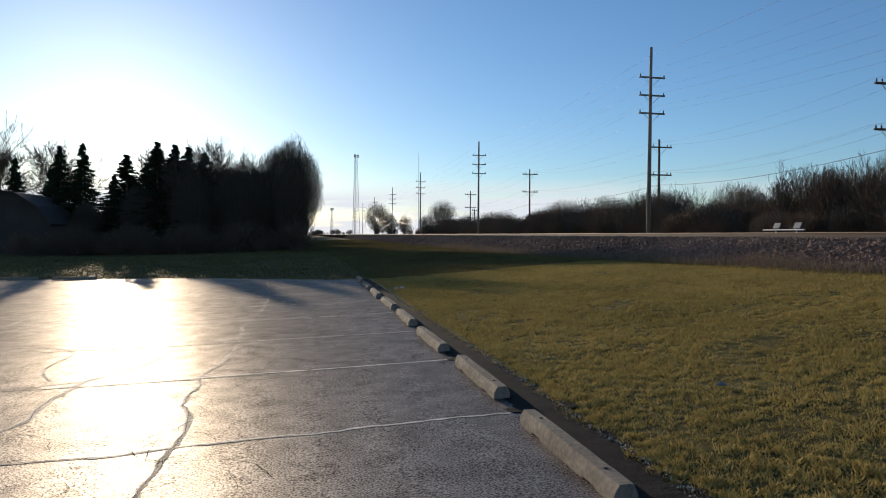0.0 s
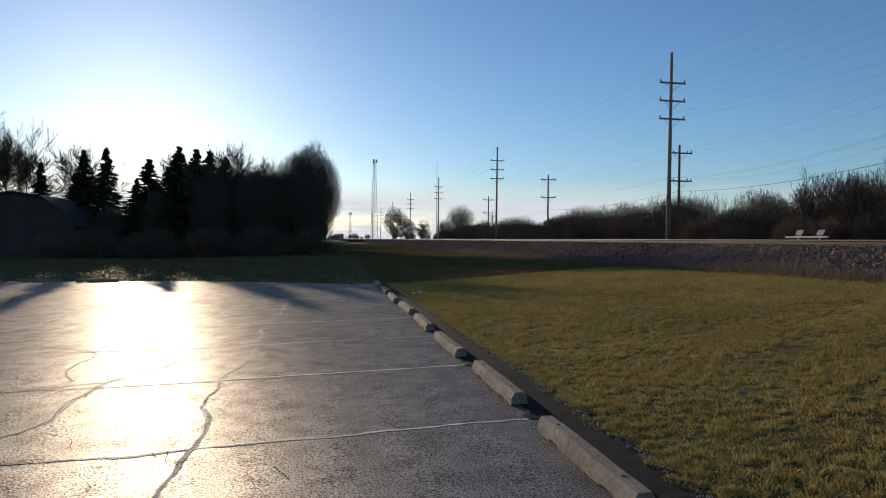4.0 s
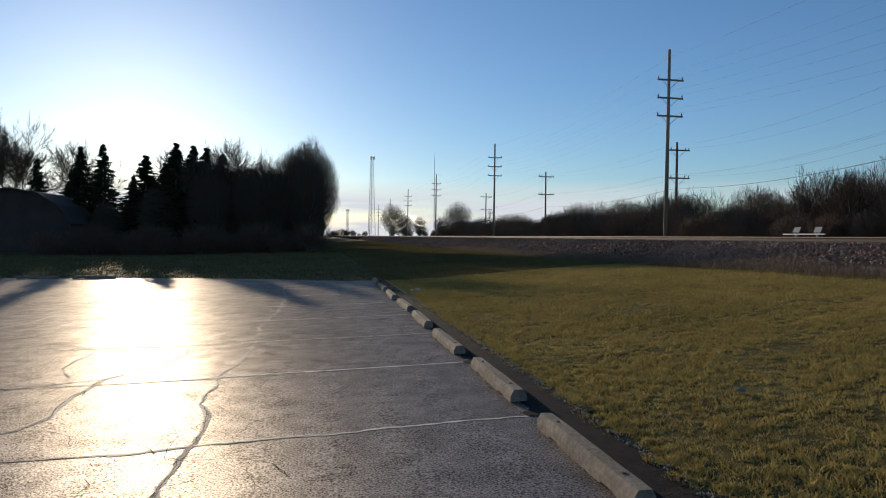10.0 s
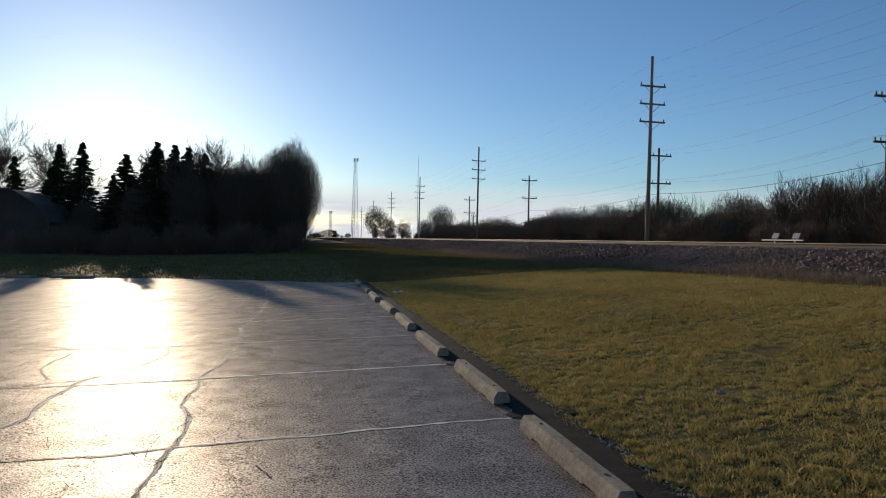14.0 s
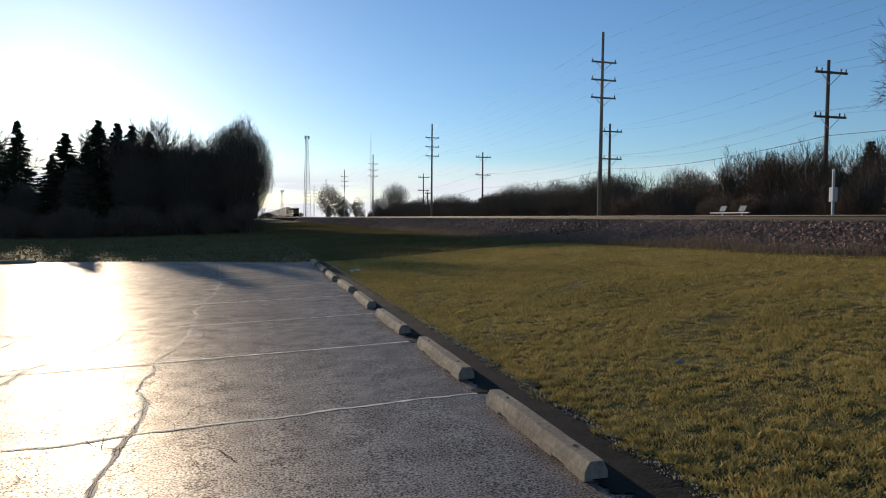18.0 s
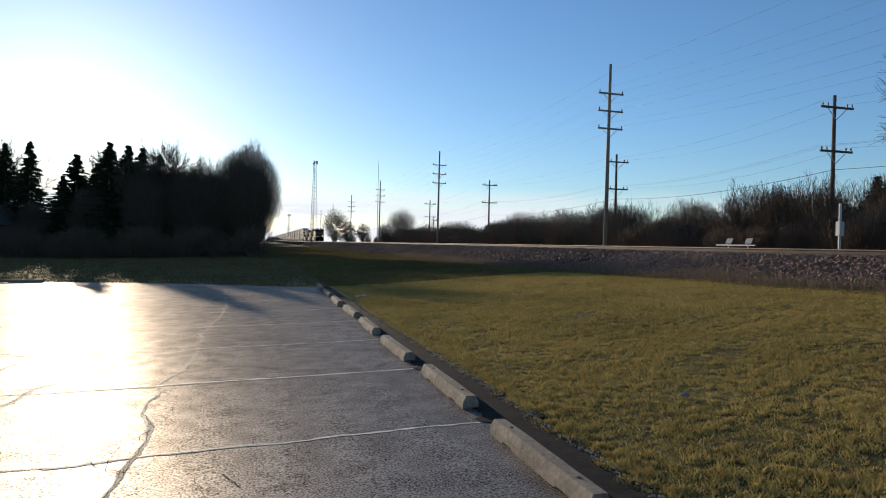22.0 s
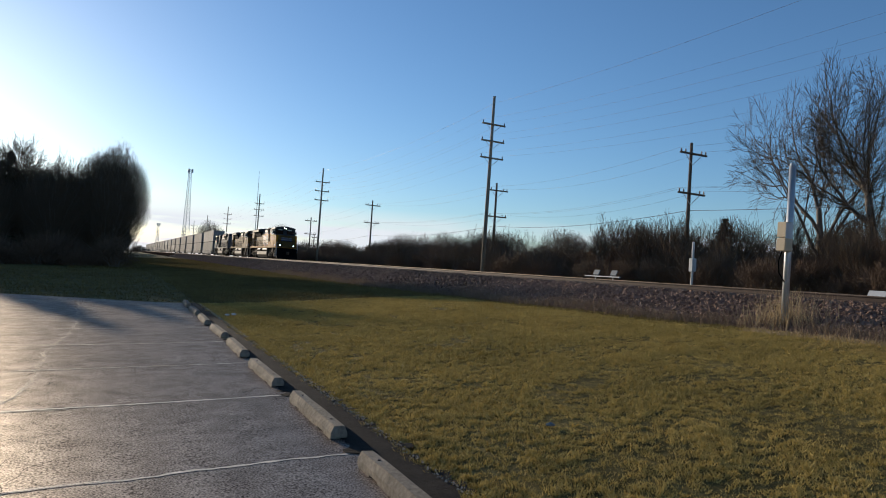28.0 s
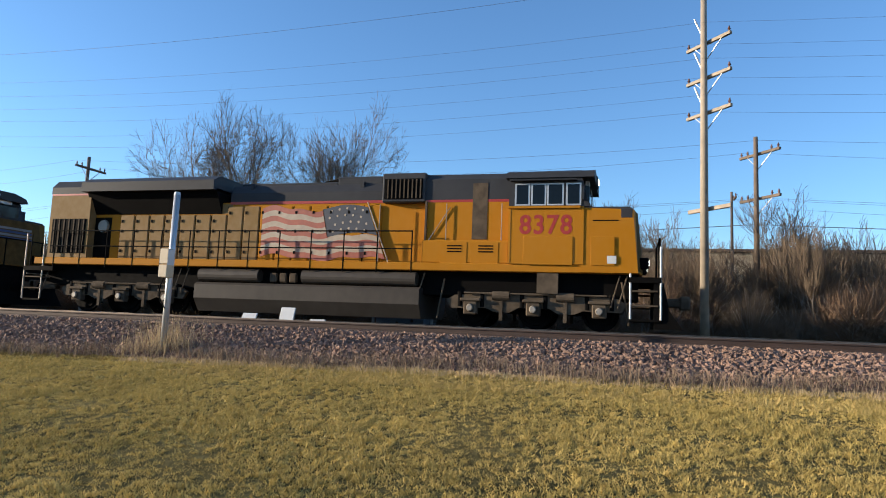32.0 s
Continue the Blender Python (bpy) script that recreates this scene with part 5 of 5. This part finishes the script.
        for y in (0.12, 0.92):
            part("handrail", add_tube(bmesh.new(), (1.47 * s, y, 0.35), (1.47 * s, y, 2.0 if y > 0.5 else 2.2), 0.03, n=8), WHITE, loco, "pale vertical grab iron")
        st = part("steps", add_box(bmesh.new(), min(1.05 * s, 1.5 * s), L - 0.95, 0.3, max(1.05 * s, 1.5 * s), L - 0.2, 0.36), DARK, loco)
        for z in (0.68, 1.05):
            part("tread", add_box(bmesh.new(), min(1.1 * s, 1.5 * s), L - 0.9, z, max(1.1 * s, 1.5 * s), L - 0.2, z + 0.04), TRUCK, st)
        for y in (L - 0.92, L - 0.12):
            part("handrail", add_tube(bmesh.new(), (1.47 * s, y, 0.35), (1.47 * s, y, 2.5), 0.025, n=8), STEEL_BAR, loco, "pale vertical grab iron")
    for y in (1.35, 2.0):
        box_part("hatch", body, loco, -0.5, y - 0.02, 3.22, 0.5, y + 0.4, 3.26)
    # headlight, number boards, emblem on the nose
    hl = box_part("headlight_box", upper, loco, -0.3, 1.87, 4.02, 0.3, 2.4, 4.3, bevel=0.03)
    for s in (-0.13, 0.13):
        part("lamp", add_tube(bmesh.new(), (s, 1.858, 4.17), (s, 1.867, 4.17), 0.065, n=14), lamp, hl, "headlight lens")
    for s in (-1, 1):
        box_part("number_board", WHITE, loco, min(0.4 * s, 0.95 * s), 2.1, 3.9, max(0.4 * s, 0.95 * s), 2.2, 4.05)
    for k in range(4):
        box_part("emblem_bar", BLUE if k % 2 == 0 else EMBLEM, loco, -0.75, 0.652 + 0.0102 * k, 2.45 + 0.12 * k, 0.75, 0.7 + 0.0102 * k, 2.53 + 0.12 * k)
    part("nose_door", add_prism(bmesh.new(), [(0.593, 1.75), (0.69, 2.9), (0.73, 2.9), (0.63, 1.75)], "x", -0.32, 0.32), GRIME, loco)
    box_part("nose_cap", upper, loco, -1.504, 0.86, 2.93, 1.504, 1.2, 3.19, bevel=0.02, label="dark corner cap of the nose")
    for s in (-1, 1):
        part("vent_slot", add_box(bmesh.new(), min(1.5 * s, 1.508 * s), 1.25, 2.86, max(1.5 * s, 1.508 * s), 1.95, 2.89), DARK, loco)
        for y in (2.46, 3.3, 4.28):
            part("panel_seam", add_box(bmesh.new(), min(1.52 * s, 1.526 * s), y - 0.008, 1.74, max(1.52 * s, 1.526 * s), y + 0.008, 2.42 if y < 4 else 3.2), GRIME, loco)
        for y in (4.6, 6.3, 8.46):
            part("grab_iron", add_tube(bmesh.new(), (1.27 * s, y, 1.75), (1.27 * s, y, 3.4), 0.014, n=6), STEEL_BAR, loco, "pale upright grab iron")
        for y in (9.2, 13.2, 15.6, 18.6):
            part("lift_lug", add_box(bmesh.new(), min(0.8 * s, 0.9 * s), y, 3.9, max(0.8 * s, 0.9 * s), y + 0.12, 4.16 if y < 14 else 4.42), upper, loco)
        for y in (1.0, 1.2, 6.9, 15.2, 15.5, 21.0):
            part("hose", add_tube(bmesh.new(), (1.3 * s, y, 1.45), (1.34 * s, y + 0.25, 0.62), 0.022, n=6), TRUCK, loco)
    box_part("front_platform", DARK, loco, -1.5, 0.1, 1.28, 1.5, 0.95, 1.42)
    for s in (-1.3, -0.8, 0.8, 1.3):
        part("rail_post", add_tube(bmesh.new(), (s, 0.14, 1.4), (s, 0.14, 2.45), 0.022, n=6), DARK, loco)
    part("front_rail", add_tube(bmesh.new(), (-1.3, 0.14, 2.42), (1.3, 0.14, 2.42), 0.022, n=6), DARK, loco)
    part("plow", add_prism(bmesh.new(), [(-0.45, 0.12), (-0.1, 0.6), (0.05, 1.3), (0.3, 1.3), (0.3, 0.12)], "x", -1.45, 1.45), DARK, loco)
    for y0, y1 in ((-0.75, 0.2), (L - 0.2, L + 1.0)):
        bm = add_box(bmesh.new(), -0.12, y0, 0.72, 0.12, y1, 0.95, bevel=0.03)
        add_box(bm, -0.2, y0 if y0 < 0 else y1 - 0.3, 0.65, 0.2, y0 + 0.3 if y0 < 0 else y1, 1.02, bevel=0.05)
        part("coupler", bm, TRUCK, loco)
    for k, x in enumerate((-0.75, -0.55, 0.5, 0.68, 0.86)):
        part("air_hose", add_tube(bmesh.new(), (x, 0.08, 1.15), (x + 0.05, -0.12, 0.62 + 0.05 * k), 0.028, n=6), DARK, loco)
        part("air_hose", add_tube(bmesh.new(), (x, L - 0.2, 1.15), (x + 0.05, L + 0.1, 0.62 + 0.05 * k), 0.028, n=6), DARK, loco)
    for y in (0.06, L - 0.15):
        part("cut_lever", add_tube(bmesh.new(), (-1.4, y, 1.18), (1.4, y, 1.18), 0.018, n=6), STEEL_BAR, loco)
    box_part("rear_platform", DARK, loco, -1.5, L - 1.4, 1.28, 1.5, L - 0.1, 1.42)
    for s in (-1.3, -0.6, 0.6, 1.3):
        part("rail_post", add_tube(bmesh.new(), (s, L - 0.15, 1.4), (s, L - 0.15, 2.5), 0.022, n=6), DARK, loco)
    # hood, doors and roof
    box_part("cab_back", body, loco, -1.4, 4.35, DECK_Z, 1.4, 7.0, 2.35, bevel=0.03, label="low equipment locker beside the walkway")
    box_part("hood", body, loco, -0.98, 4.35, DECK_Z, 0.98, 20.7, 3.55, bevel=0.02)
    box_part("sooty_panel", soot, loco, -0.985, 13.9, 3.2, 0.985, 19.4, 3.5, label="soot-stained hood panel")
    bm = add_prism(bmesh.new(), [(-0.98, 3.55), (-0.98, 3.85), (-0.8, HOOD_Z), (0.8, HOOD_Z), (0.98, 3.85), (0.98, 3.55)], "y", 4.35, 14.0)
    part("hood_top", bm, upper, loco)
    box_part("stripe", stripe, loco, -0.995, 7.0, 3.49, 0.995, 14.0, 3.57, label="thin stripe along the hood")
    box_part("stripe", stripe, loco, -1.206, 4.37, 3.45, 1.206, 6.99, 3.52, label="thin stripe along the cabinet")
    bm = add_prism(bmesh.new(), [(-1.2, DECK_Z), (-1.2, 3.5), (1.2, 3.5), (1.2, DECK_Z)], "y", 4.36, 7.0)
    part("electrical_cabinet", bm, body, loco)
    bm = add_prism(bmesh.new(), [(-1.2, 3.5), (-1.2, 4.1), (-1.0, 4.28), (1.0, 4.28), (1.2, 4.1), (1.2, 3.5)], "y", 4.36, 7.0)
    part("cabinet_top", bm, upper, loco)
    for s in (-1, 1):
        for y0 in (5.05,):
            part("recess", add_box(bmesh.new(), min(1.2 * s, 1.212 * s), y0, 2.4, max(1.2 * s, 1.212 * s), y0 + 0.46, 3.98), TRUCK, loco, "dark tall door recess")
        part("pipe", add_tube(bmesh.new(), (1.23 * s, 6.9, 2.3), (1.23 * s, 6.2, 3.3), 0.013, n=6), STEEL_BAR, loco)
        part("corner_post", add_box(bmesh.new(), min(1.2 * s, 1.26 * s), 6.93, 1.7, max(1.2 * s, 1.26 * s), 6.99, 3.48), TRUCK, loco)
    box_part("filter_box", upper, loco, -1.25, 7.0, 3.46, 1.25, 8.42, 4.31, bevel=0.03)
    box_part("exhaust_hatch", upper, loco, -0.8, 8.58, 4.0, 0.8, 10.15, 4.33, bevel=0.03)
    box_part("roof_hump", upper, loco, -0.7, 10.2, 4.0, 0.7, 13.8, 4.2, bevel=0.03)
    for s in (-1, 1):
        g = part("filter_grille", add_box(bmesh.new(), min(1.25 * s, 1.27 * s), 7.1, 3.55, max(1.25 * s, 1.27 * s), 8.35, 4.14), DARK, loco)
        for k in range(9):
            part("slat", add_box(bmesh.new(), min(1.27 * s, 1.29 * s), 7.14 + 0.133 * k, 3.57, max(1.27 * s, 1.29 * s), 7.18 + 0.133 * k, 4.12), TRUCK, g)
        # engine-room doors
        y = 8.5
        k = 0
        while y < 18.2:
            z1 = 3.42 if y < 13.9 else 3.17
            d = part("door", add_box(bmesh.new(), min(0.98 * s, 1.05 * s), y, 1.74, max(0.98 * s, 1.05 * s), y + 0.58, z1, bevel=0.03), body if y < 12.5 else soot, loco)
            for z in (1.95, 2.6, z1 - 0.25):
                part("latch", add_box(bmesh.new(), min(1.05 * s, 1.07 * s), y + 0.45, z, max(1.05 * s, 1.07 * s), y + 0.52, z + 0.09), DARK, d)
            part("seam", add_box(bmesh.new(), min(0.98 * s, 0.988 * s), y + 0.58, 1.73, max(0.98 * s, 0.988 * s), y + 0.62, z1), DARK, loco)
            y += 0.62
            k += 1
        for y0, y1, z0, z1 in ((4.6, 5.35, 1.7, 3.3), (5.5, 6.3, 1.7, 3.3)):
            part("door", add_box(bmesh.new(), min(0.98 * s, 1.03 * s), y0, z0, max(0.98 * s, 1.03 * s), y1, z1, bevel=0.012), body, loco)
        for y0 in (4.75, 5.7):
            lv = part("louvre_panel", add_box(bmesh.new(), min(1.4 * s, 1.41 * s), y0 - 0.1, 1.68, max(1.4 * s, 1.41 * s), y0 + 0.72, 2.3, bevel=0.004), body, loco)
            for z in (2.02, 2.1, 2.18):
                part("louvre", add_box(bmesh.new(), min(1.41 * s, 1.42 * s), y0 + 0.06, z, max(1.41 * s, 1.42 * s), y0 + 0.5, z + 0.035), DARK, lv)
        for y0, y1 in ((1.35, 2.0), (2.5, 3.9)):
            part("side_hatch", add_box(bmesh.new(), min(1.52 * s, 1.53 * s), y0, 1.7, max(1.52 * s, 1.53 * s), y1, 2.45, bevel=0.004), body, loco)
        part("placard", add_box(bmesh.new(), min(1.505 * s, 1.535 * s), 1.3, 1.75, max(1.505 * s, 1.535 * s), 1.55, 1.95), WHITE, loco, "small white square placard")
    # radiator wings and rear grille
    part("radiator_core", add_prism(bmesh.new(), [(-1.0, 3.2), (-1.42, 3.94), (1.42, 3.94), (1.0, 3.2)], "y", 14.3, 19.6), DARK, loco)
    part("radiator_wing", add_prism(bmesh.new(), [(-1.58, 3.88), (-1.58, 4.18), (-1.2, 4.36), (1.2, 4.36), (1.58, 4.18), (1.58, 3.88)], "y", 14.3, 19.7), upper, loco)
    for y in (15.2, 17.0, 18.7):
        part("roof_fan", add_tube(bmesh.new(), (0, y, 4.36), (0, y, 4.44), 0.7, 0.66, 20), GALV, loco)
    part("rear_hood", add_prism(bmesh.new(), [(-1.3, DECK_Z), (-1.3, 4.08), (-1.05, 4.32), (1.05, 4.32), (1.3, 4.08), (1.3, DECK_Z)], "y", 19.5, 21.25), soot, loco)
    part("rear_top", add_prism(bmesh.new(), [(-1.31, 3.86), (-1.31, 4.08), (-1.06, 4.33), (1.06, 4.33), (1.31, 4.08), (1.31, 3.86)], "y", 19.49, 21.26), upper, loco)
    box_part("stripe", stripe, loco, -1.312, 19.5, 3.8, 1.312, 21.24, 3.86, label="thin stripe round the rear hood")
    for s in (-1, 1):
        g = part("rear_grille", add_box(bmesh.new(), min(1.3 * s, 1.32 * s), 19.62, 1.88, max(1.3 * s, 1.32 * s), 21.1, 3.02), DARK, loco)
        for k in range(7):
            part("slat", add_box(bmesh.new(), min(1.32 * s, 1.335 * s), 19.68 + 0.215 * k, 1.9, max(1.32 * s, 1.335 * s), 19.73 + 0.215 * k, 3.0), TRUCK, g)
        part("blower", add_tube(bmesh.new(), (0.9 * s, 19.1, 2.8), (1.08 * s, 19.1, 2.8), 0.26, 0.2, 16), STEEL_BAR, loco, "round dusty blower housing")
        part("dark_bay", add_box(bmesh.new(), min(0.98 * s, 1.0 * s), 18.8, 1.75, max(0.98 * s, 1.0 * s), 19.5, 3.1), DARK, loco)
        # handrails along the walkway
        x = 1.46 * s
        for k in range(13):
            y = 7.3 + 1.12 * k
            part("stanchion", add_tube(bmesh.new(), (x, y, DECK_Z - 0.3), (x, y, 2.62), 0.022, n=6), DARK, loco)
        for z in (2.6, 2.1):
            part("handrail", add_tube(bmesh.new(), (x, 7.3, z), (x, 20.9, z), 0.02, n=6), DARK, loco)
        # reservoirs, tank
        for y0, y1 in ((7.15, 10.95), (12.5, 14.73)):
            bm = add_tube(bmesh.new(), (1.28 * s, y0, 1.26), (1.28 * s, y1, 1.26), 0.2, n=16)
            part("air_reservoir", bm, TANK, loco, "long grey air tank")
        for k in range(3):
            part("valve", add_box(bmesh.new(), min(1.15 * s, 1.3 * s), 11.2 + 0.35 * k, 1.08, max(1.15 * s, 1.3 * s), 11.45 + 0.35 * k, 1.36, bevel=0.03), TRUCK, loco)
        part("sand_pipe", add_tube(bmesh.new(), (1.2 * s, 0.95, 0.2), (1.2 * s, 1.15, 1.3), 0.03, n=6), TRUCK, loco)
        part("sand_pipe", add_tube(bmesh.new(), (1.2 * s, 6.5, 0.2), (1.2 * s, 6.3, 1.3), 0.03, n=6), TRUCK, loco)
        part("cable_box", add_box(bmesh.new(), min(1.2 * s, 1.42 * s), 2.9, 0.95, max(1.2 * s, 1.42 * s), 3.5, 1.5), TRUCK, loco)
    tank = [(-1.5, 0.55), (-1.5, 0.96), (-1.38, 1.03), (1.38, 1.03), (1.5, 0.96), (1.5, 0.55), (1.2, 0.16), (-1.2, 0.16)]
    part("fuel_tank", add_prism(bmesh.new(), tank, "y", 7.0, 14.8), TANK, loco)
    loco_truck(loco, 0, (1.75, 3.6, 5.45))
    loco_truck(loco, 0, (16.0, 17.85, 19.7))
    # horns and small roof gear
    hn = box_part("horn", DARK, loco, -0.35, 10.6, 4.12, 0.35, 10.75, 4.2)
    for k, s in enumerate((-0.3, -0.05, 0.22)):
        part("trumpet", add_tube(bmesh.new(), (s, 10.9, 4.26), (s, 10.35 - 0.08 * k, 4.3), 0.03, 0.09, 8), DARK, hn)
    box_part("air_conditioner", upper, loco, -0.6, 2.3, 4.32, 0.6, 3.4, 4.42, bevel=0.04)
    part("antenna", add_tube(bmesh.new(), (0.4, 3.8, 4.32), (0.4, 3.8, 4.47), 0.06, n=8), WHITE, loco)
    for s in (-1, 1):
        turn = Matrix.Rotation(radians(-90 * -s), 4, "Z") @ Matrix.Rotation(radians(90), 4, "X")
        m = Matrix.Translation((1.523 * s, 3.27, 2.74)) @ turn
        if numbered:
            for i, digit in enumerate("8378"):
                lettering(digit, 0.71, RED, loco, m @ Matrix.Translation(((i - 1.5) * 0.39, 0, 0)), "digit")
        else:
            for k in range(4):
                part("number_bar", add_box(bmesh.new(), min(1.52 * s, 1.53 * s), 2.55 + 0.36 * k, 2.8, max(1.52 * s, 1.53 * s), 2.8 + 0.36 * k, 3.15), RED, loco)
        if flagged:
            # waving painted flag over the engine-room doors
            x = 1.062 * s
            for k in range(9):
                bm = bmesh.new()
                prev = None
                n = 24
                for i in range(n + 1):
                    u = i / n
                    z0 = 3.35 - 0.165 * k + 0.07 * math.sin(u * 9) + 0.04 * math.sin(u * 23) - 0.25 * (1 - u) * 0.2
                    ya, yb = (8.95 + 3.75 * u - 0.42 * (3.35 - q) * (1 - u) for q in (z0, z0 - 0.165))
                    pair = (bm.verts.new((x, ya, z0)), bm.verts.new((x, yb, z0 - 0.165)))
                    if prev and not (k < 5 and u < 0.42):
                        bm.faces.new((prev[0], prev[1], pair[1], pair[0]))
                    prev = pair
                loose = [vv for vv in bm.verts if not vv.link_faces]
                bmesh.ops.delete(bm, geom=loose, context="VERTS")
                part("flag_stripe", bm, FLAG_RED if k % 2 == 0 else FLAG_WHITE, loco)
            bm = bmesh.new()
            prev = None
            for i in range(11):
                u = 0.42 * i / 10
                zo = 0.09 * math.sin(u * 9)
                pair = (bm.verts.new((x, 8.95 + 3.75 * u, 3.35 + zo)), bm.verts.new((x, 8.95 + 3.75 * u - 0.35 * (1 - u), 2.52 + zo)))
                if prev:
                    bm.faces.new((prev[0], prev[1], pair[1], pair[0]))
                prev = pair
            fb = part("flag_field", bm, FLAG_BLUE, loco)
            for r in range(4):
                for c in range(5):
                    y, z = 9.12 + 0.27 * c + 0.13 * (r % 2) - 0.07 * r, 3.24 - 0.2 * r + 0.09 * math.sin((0.12 + 0.27 * c) / 3.4 * 9)
                    bm = bmesh.new()
                    bmesh.ops.create_circle(bm, cap_ends=True, segments=5, radius=0.042, matrix=Matrix.Translation((x + 0.006 * s, y, z)) @ Matrix.Rotation(radians(90), 4, "Y"))
                    part("star", bm, FLAG_WHITE, fb)
            part("flag_staff", add_tube(bmesh.new(), (x, 8.15, 1.65), (x, 8.97, 3.5), 0.02, n=6), FLAG_WHITE, loco)
    return loco


def well_car():
    """A low intermodal car: two side sills with an open well, end platforms, two trucks."""
    L = 26.2
    car = empty("well_car")
    for s in (-1, 1):
        outline = [(3.0, 1.1), (3.4, 0.32), (L - 3.4, 0.32), (L - 3.0, 1.1), (L - 3.0, 1.3), (3.0, 1.3)]
        part("side_sill", add_prism(bmesh.new(), outline, "x", min(1.38 * s, 1.46 * s), max(1.38 * s, 1.46 * s)), BOX_COLOURS[1], car, "pale side sill of the well")
        for k in range(9):
            y = 4.4 + 2.15 * k
            part("rib", add_box(bmesh.new(), min(1.46 * s, 1.51 * s), y, 0.34, max(1.46 * s, 1.51 * s), y + 0.1, 1.28), BOX_COLOURS[2], car)
    box_part("well_floor", DARK, car, -1.38, 3.2, 0.3, 1.38, L - 3.2, 0.4)
    for y0, y1 in ((0.3, 3.0), (L - 3.0, L - 0.3)):
        box_part("platform", TRUCK, car, -1.3, y0, 0.95, 1.3, y1, 1.15, bevel=0.03)
        for s in (-1, 1):
            part("handrail", add_tube(bmesh.new(), (1.25 * s, (y0 + y1) / 2, 1.1), (1.25 * s, (y0 + y1) / 2, 2.1), 0.025, n=6), STEEL_BAR, car)
    for y0, y1 in ((-0.3, 0.4), (L - 0.4, L + 0.3)):
        box_part("coupler", TRUCK, car, -0.12, y0, 0.75, 0.12, y1, 0.98, bevel=0.03)
    for c in (1.6, L - 1.6):
        t = box_part("truck", TRUCK, car, -1.0, c - 1.25, 0.4, 1.0, c + 1.25, 0.7, bevel=0.05)
        for a in (c - 0.9, c + 0.9):
            for s in (-0.78, 0.78):
                wheel(t, a, s, 0.42)
    return car


def container(paint, length, height):
    """A corrugated steel box with corner posts, top rail and doors."""
    box = empty("container")
    n = 46
    side, back = [], []
    for k in range(n):
        y = 0.15 + (length - 0.3) * k / (n - 1)
        x = 1.27 if k % 4 in (0, 1) else 1.235
        side.append((x, y))
        back.append((-x, y))
    part("shell", add_prism(bmesh.new(), side + back[::-1], "z", 0.12, height - 0.06), paint, box)
    box_part("floor", DARK, box, -1.28, 0.0, 0.0, 1.28, length, 0.14)
    box_part("roof", paint, box, -1.26, 0.05, height - 0.08, 1.26, length - 0.05, height - 0.02)
    for s in (-1, 1):
        part("top_rail", add_box(bmesh.new(), min(1.22 * s, 1.3 * s), 0.05, height - 0.13, max(1.22 * s, 1.3 * s), length - 0.05, height), paint, box)
        for y in (0.0, length - 0.16):
            part("corner_post", add_box(bmesh.new(), min(1.14 * s, 1.3 * s), y, 0.0, max(1.14 * s, 1.3 * s), y + 0.16, height), paint, box)
        d = part("door", add_box(bmesh.new(), min(0.02 * s, 1.14 * s), 0.03, 0.14, max(0.02 * s, 1.14 * s), 0.09, height - 0.14), paint, box)
        for q in (0.3, 0.85):
            part("lock_rod", add_tube(bmesh.new(), (q * s, 0.015, 0.16), (q * s, 0.015, height - 0.16), 0.025, n=6), GALV, d)
    return box


TRAIN = []


def join_train(ob, offset, turned=False, lift=0.0):
    TRAIN.append((ob, offset, turned, lift))
    if ob.name.startswith("locomotive"):
        ob.scale.z = 1.085
    return ob


PITCH = 24.6
lead = join_train(tagged(locomotive(YELLOW, GREY, RED, True, True, YELLOW_DIRTY, LAMP), "yellow and grey diesel locomotive with a painted flag", "locomotive", "locomotives of the train"), 0.0)
second = join_train(tagged(locomotive(GRIMY, GREY, RED, False, False, GRIMY, GALV), "yellow and grey diesel locomotive coupled second", "locomotive", "locomotives of the train"), PITCH - 1.0)
third = join_train(tagged(locomotive(BOX_COLOURS[2], GREY, WHITE, False, False, BOX_COLOURS[2], GALV), "grey diesel locomotive facing backward in the train", "locomotive", "locomotives of the train"), 2 * PITCH + 22.1, True)
car = tagged(well_car(), "low intermodal well car carrying stacked containers", "well car", "well cars of the train")
BOXES = []
for paint, word in zip(BOX_COLOURS, ("grey", "pale grey", "dark silver")):
    BOXES.append(tagged(container(paint, 21.6, 2.86), word + " corrugated container stacked on a well car", "container", "containers on the train"))
used = set()
for k in range(20):
    off = 3 * PITCH + 0.4 + 26.8 * k
    join_train(car if k == 0 else copy_thing(car, pose(0, 0, 0)), off)
    for level, z in ((0, 0.4), (1, 3.27)):
        which = (0, 2, 0, 1, 0, 0, 2)[(k * 2 + level * 3) % 7]
        box = BOXES[which] if which not in used else copy_thing(BOXES[which], pose(0, 0, 0))
        used.add(which)
        join_train(box, off + 2.3, False, z)

# front of the train along the track, by time
RUN = [(0.0, 793.0), (3.0, 718.0), (6.0, 643.0), (9.0, 568.0), (13.0, 467.5), (16.0, 392.0), (19.0, 316.5), (22.0, 241.0), (24.0, 191.0), (26.0, 141.8), (28.0, 93.4), (29.0, 69.6), (30.0, 45.7), (31.0, 21.6), (31.5, 9.8), (31.8, 2.75), (31.9, 0.4), (31.97, -1.24), (32.0, -1.95)]


def motions():
    for ob, offset, turned, lift in TRAIN:
        walk(ob, [(t, pose(FAR_X, y + offset, RAIL_Z + lift, 0, 0, 180 if turned else 0)) for t, y in RUN])


motions()
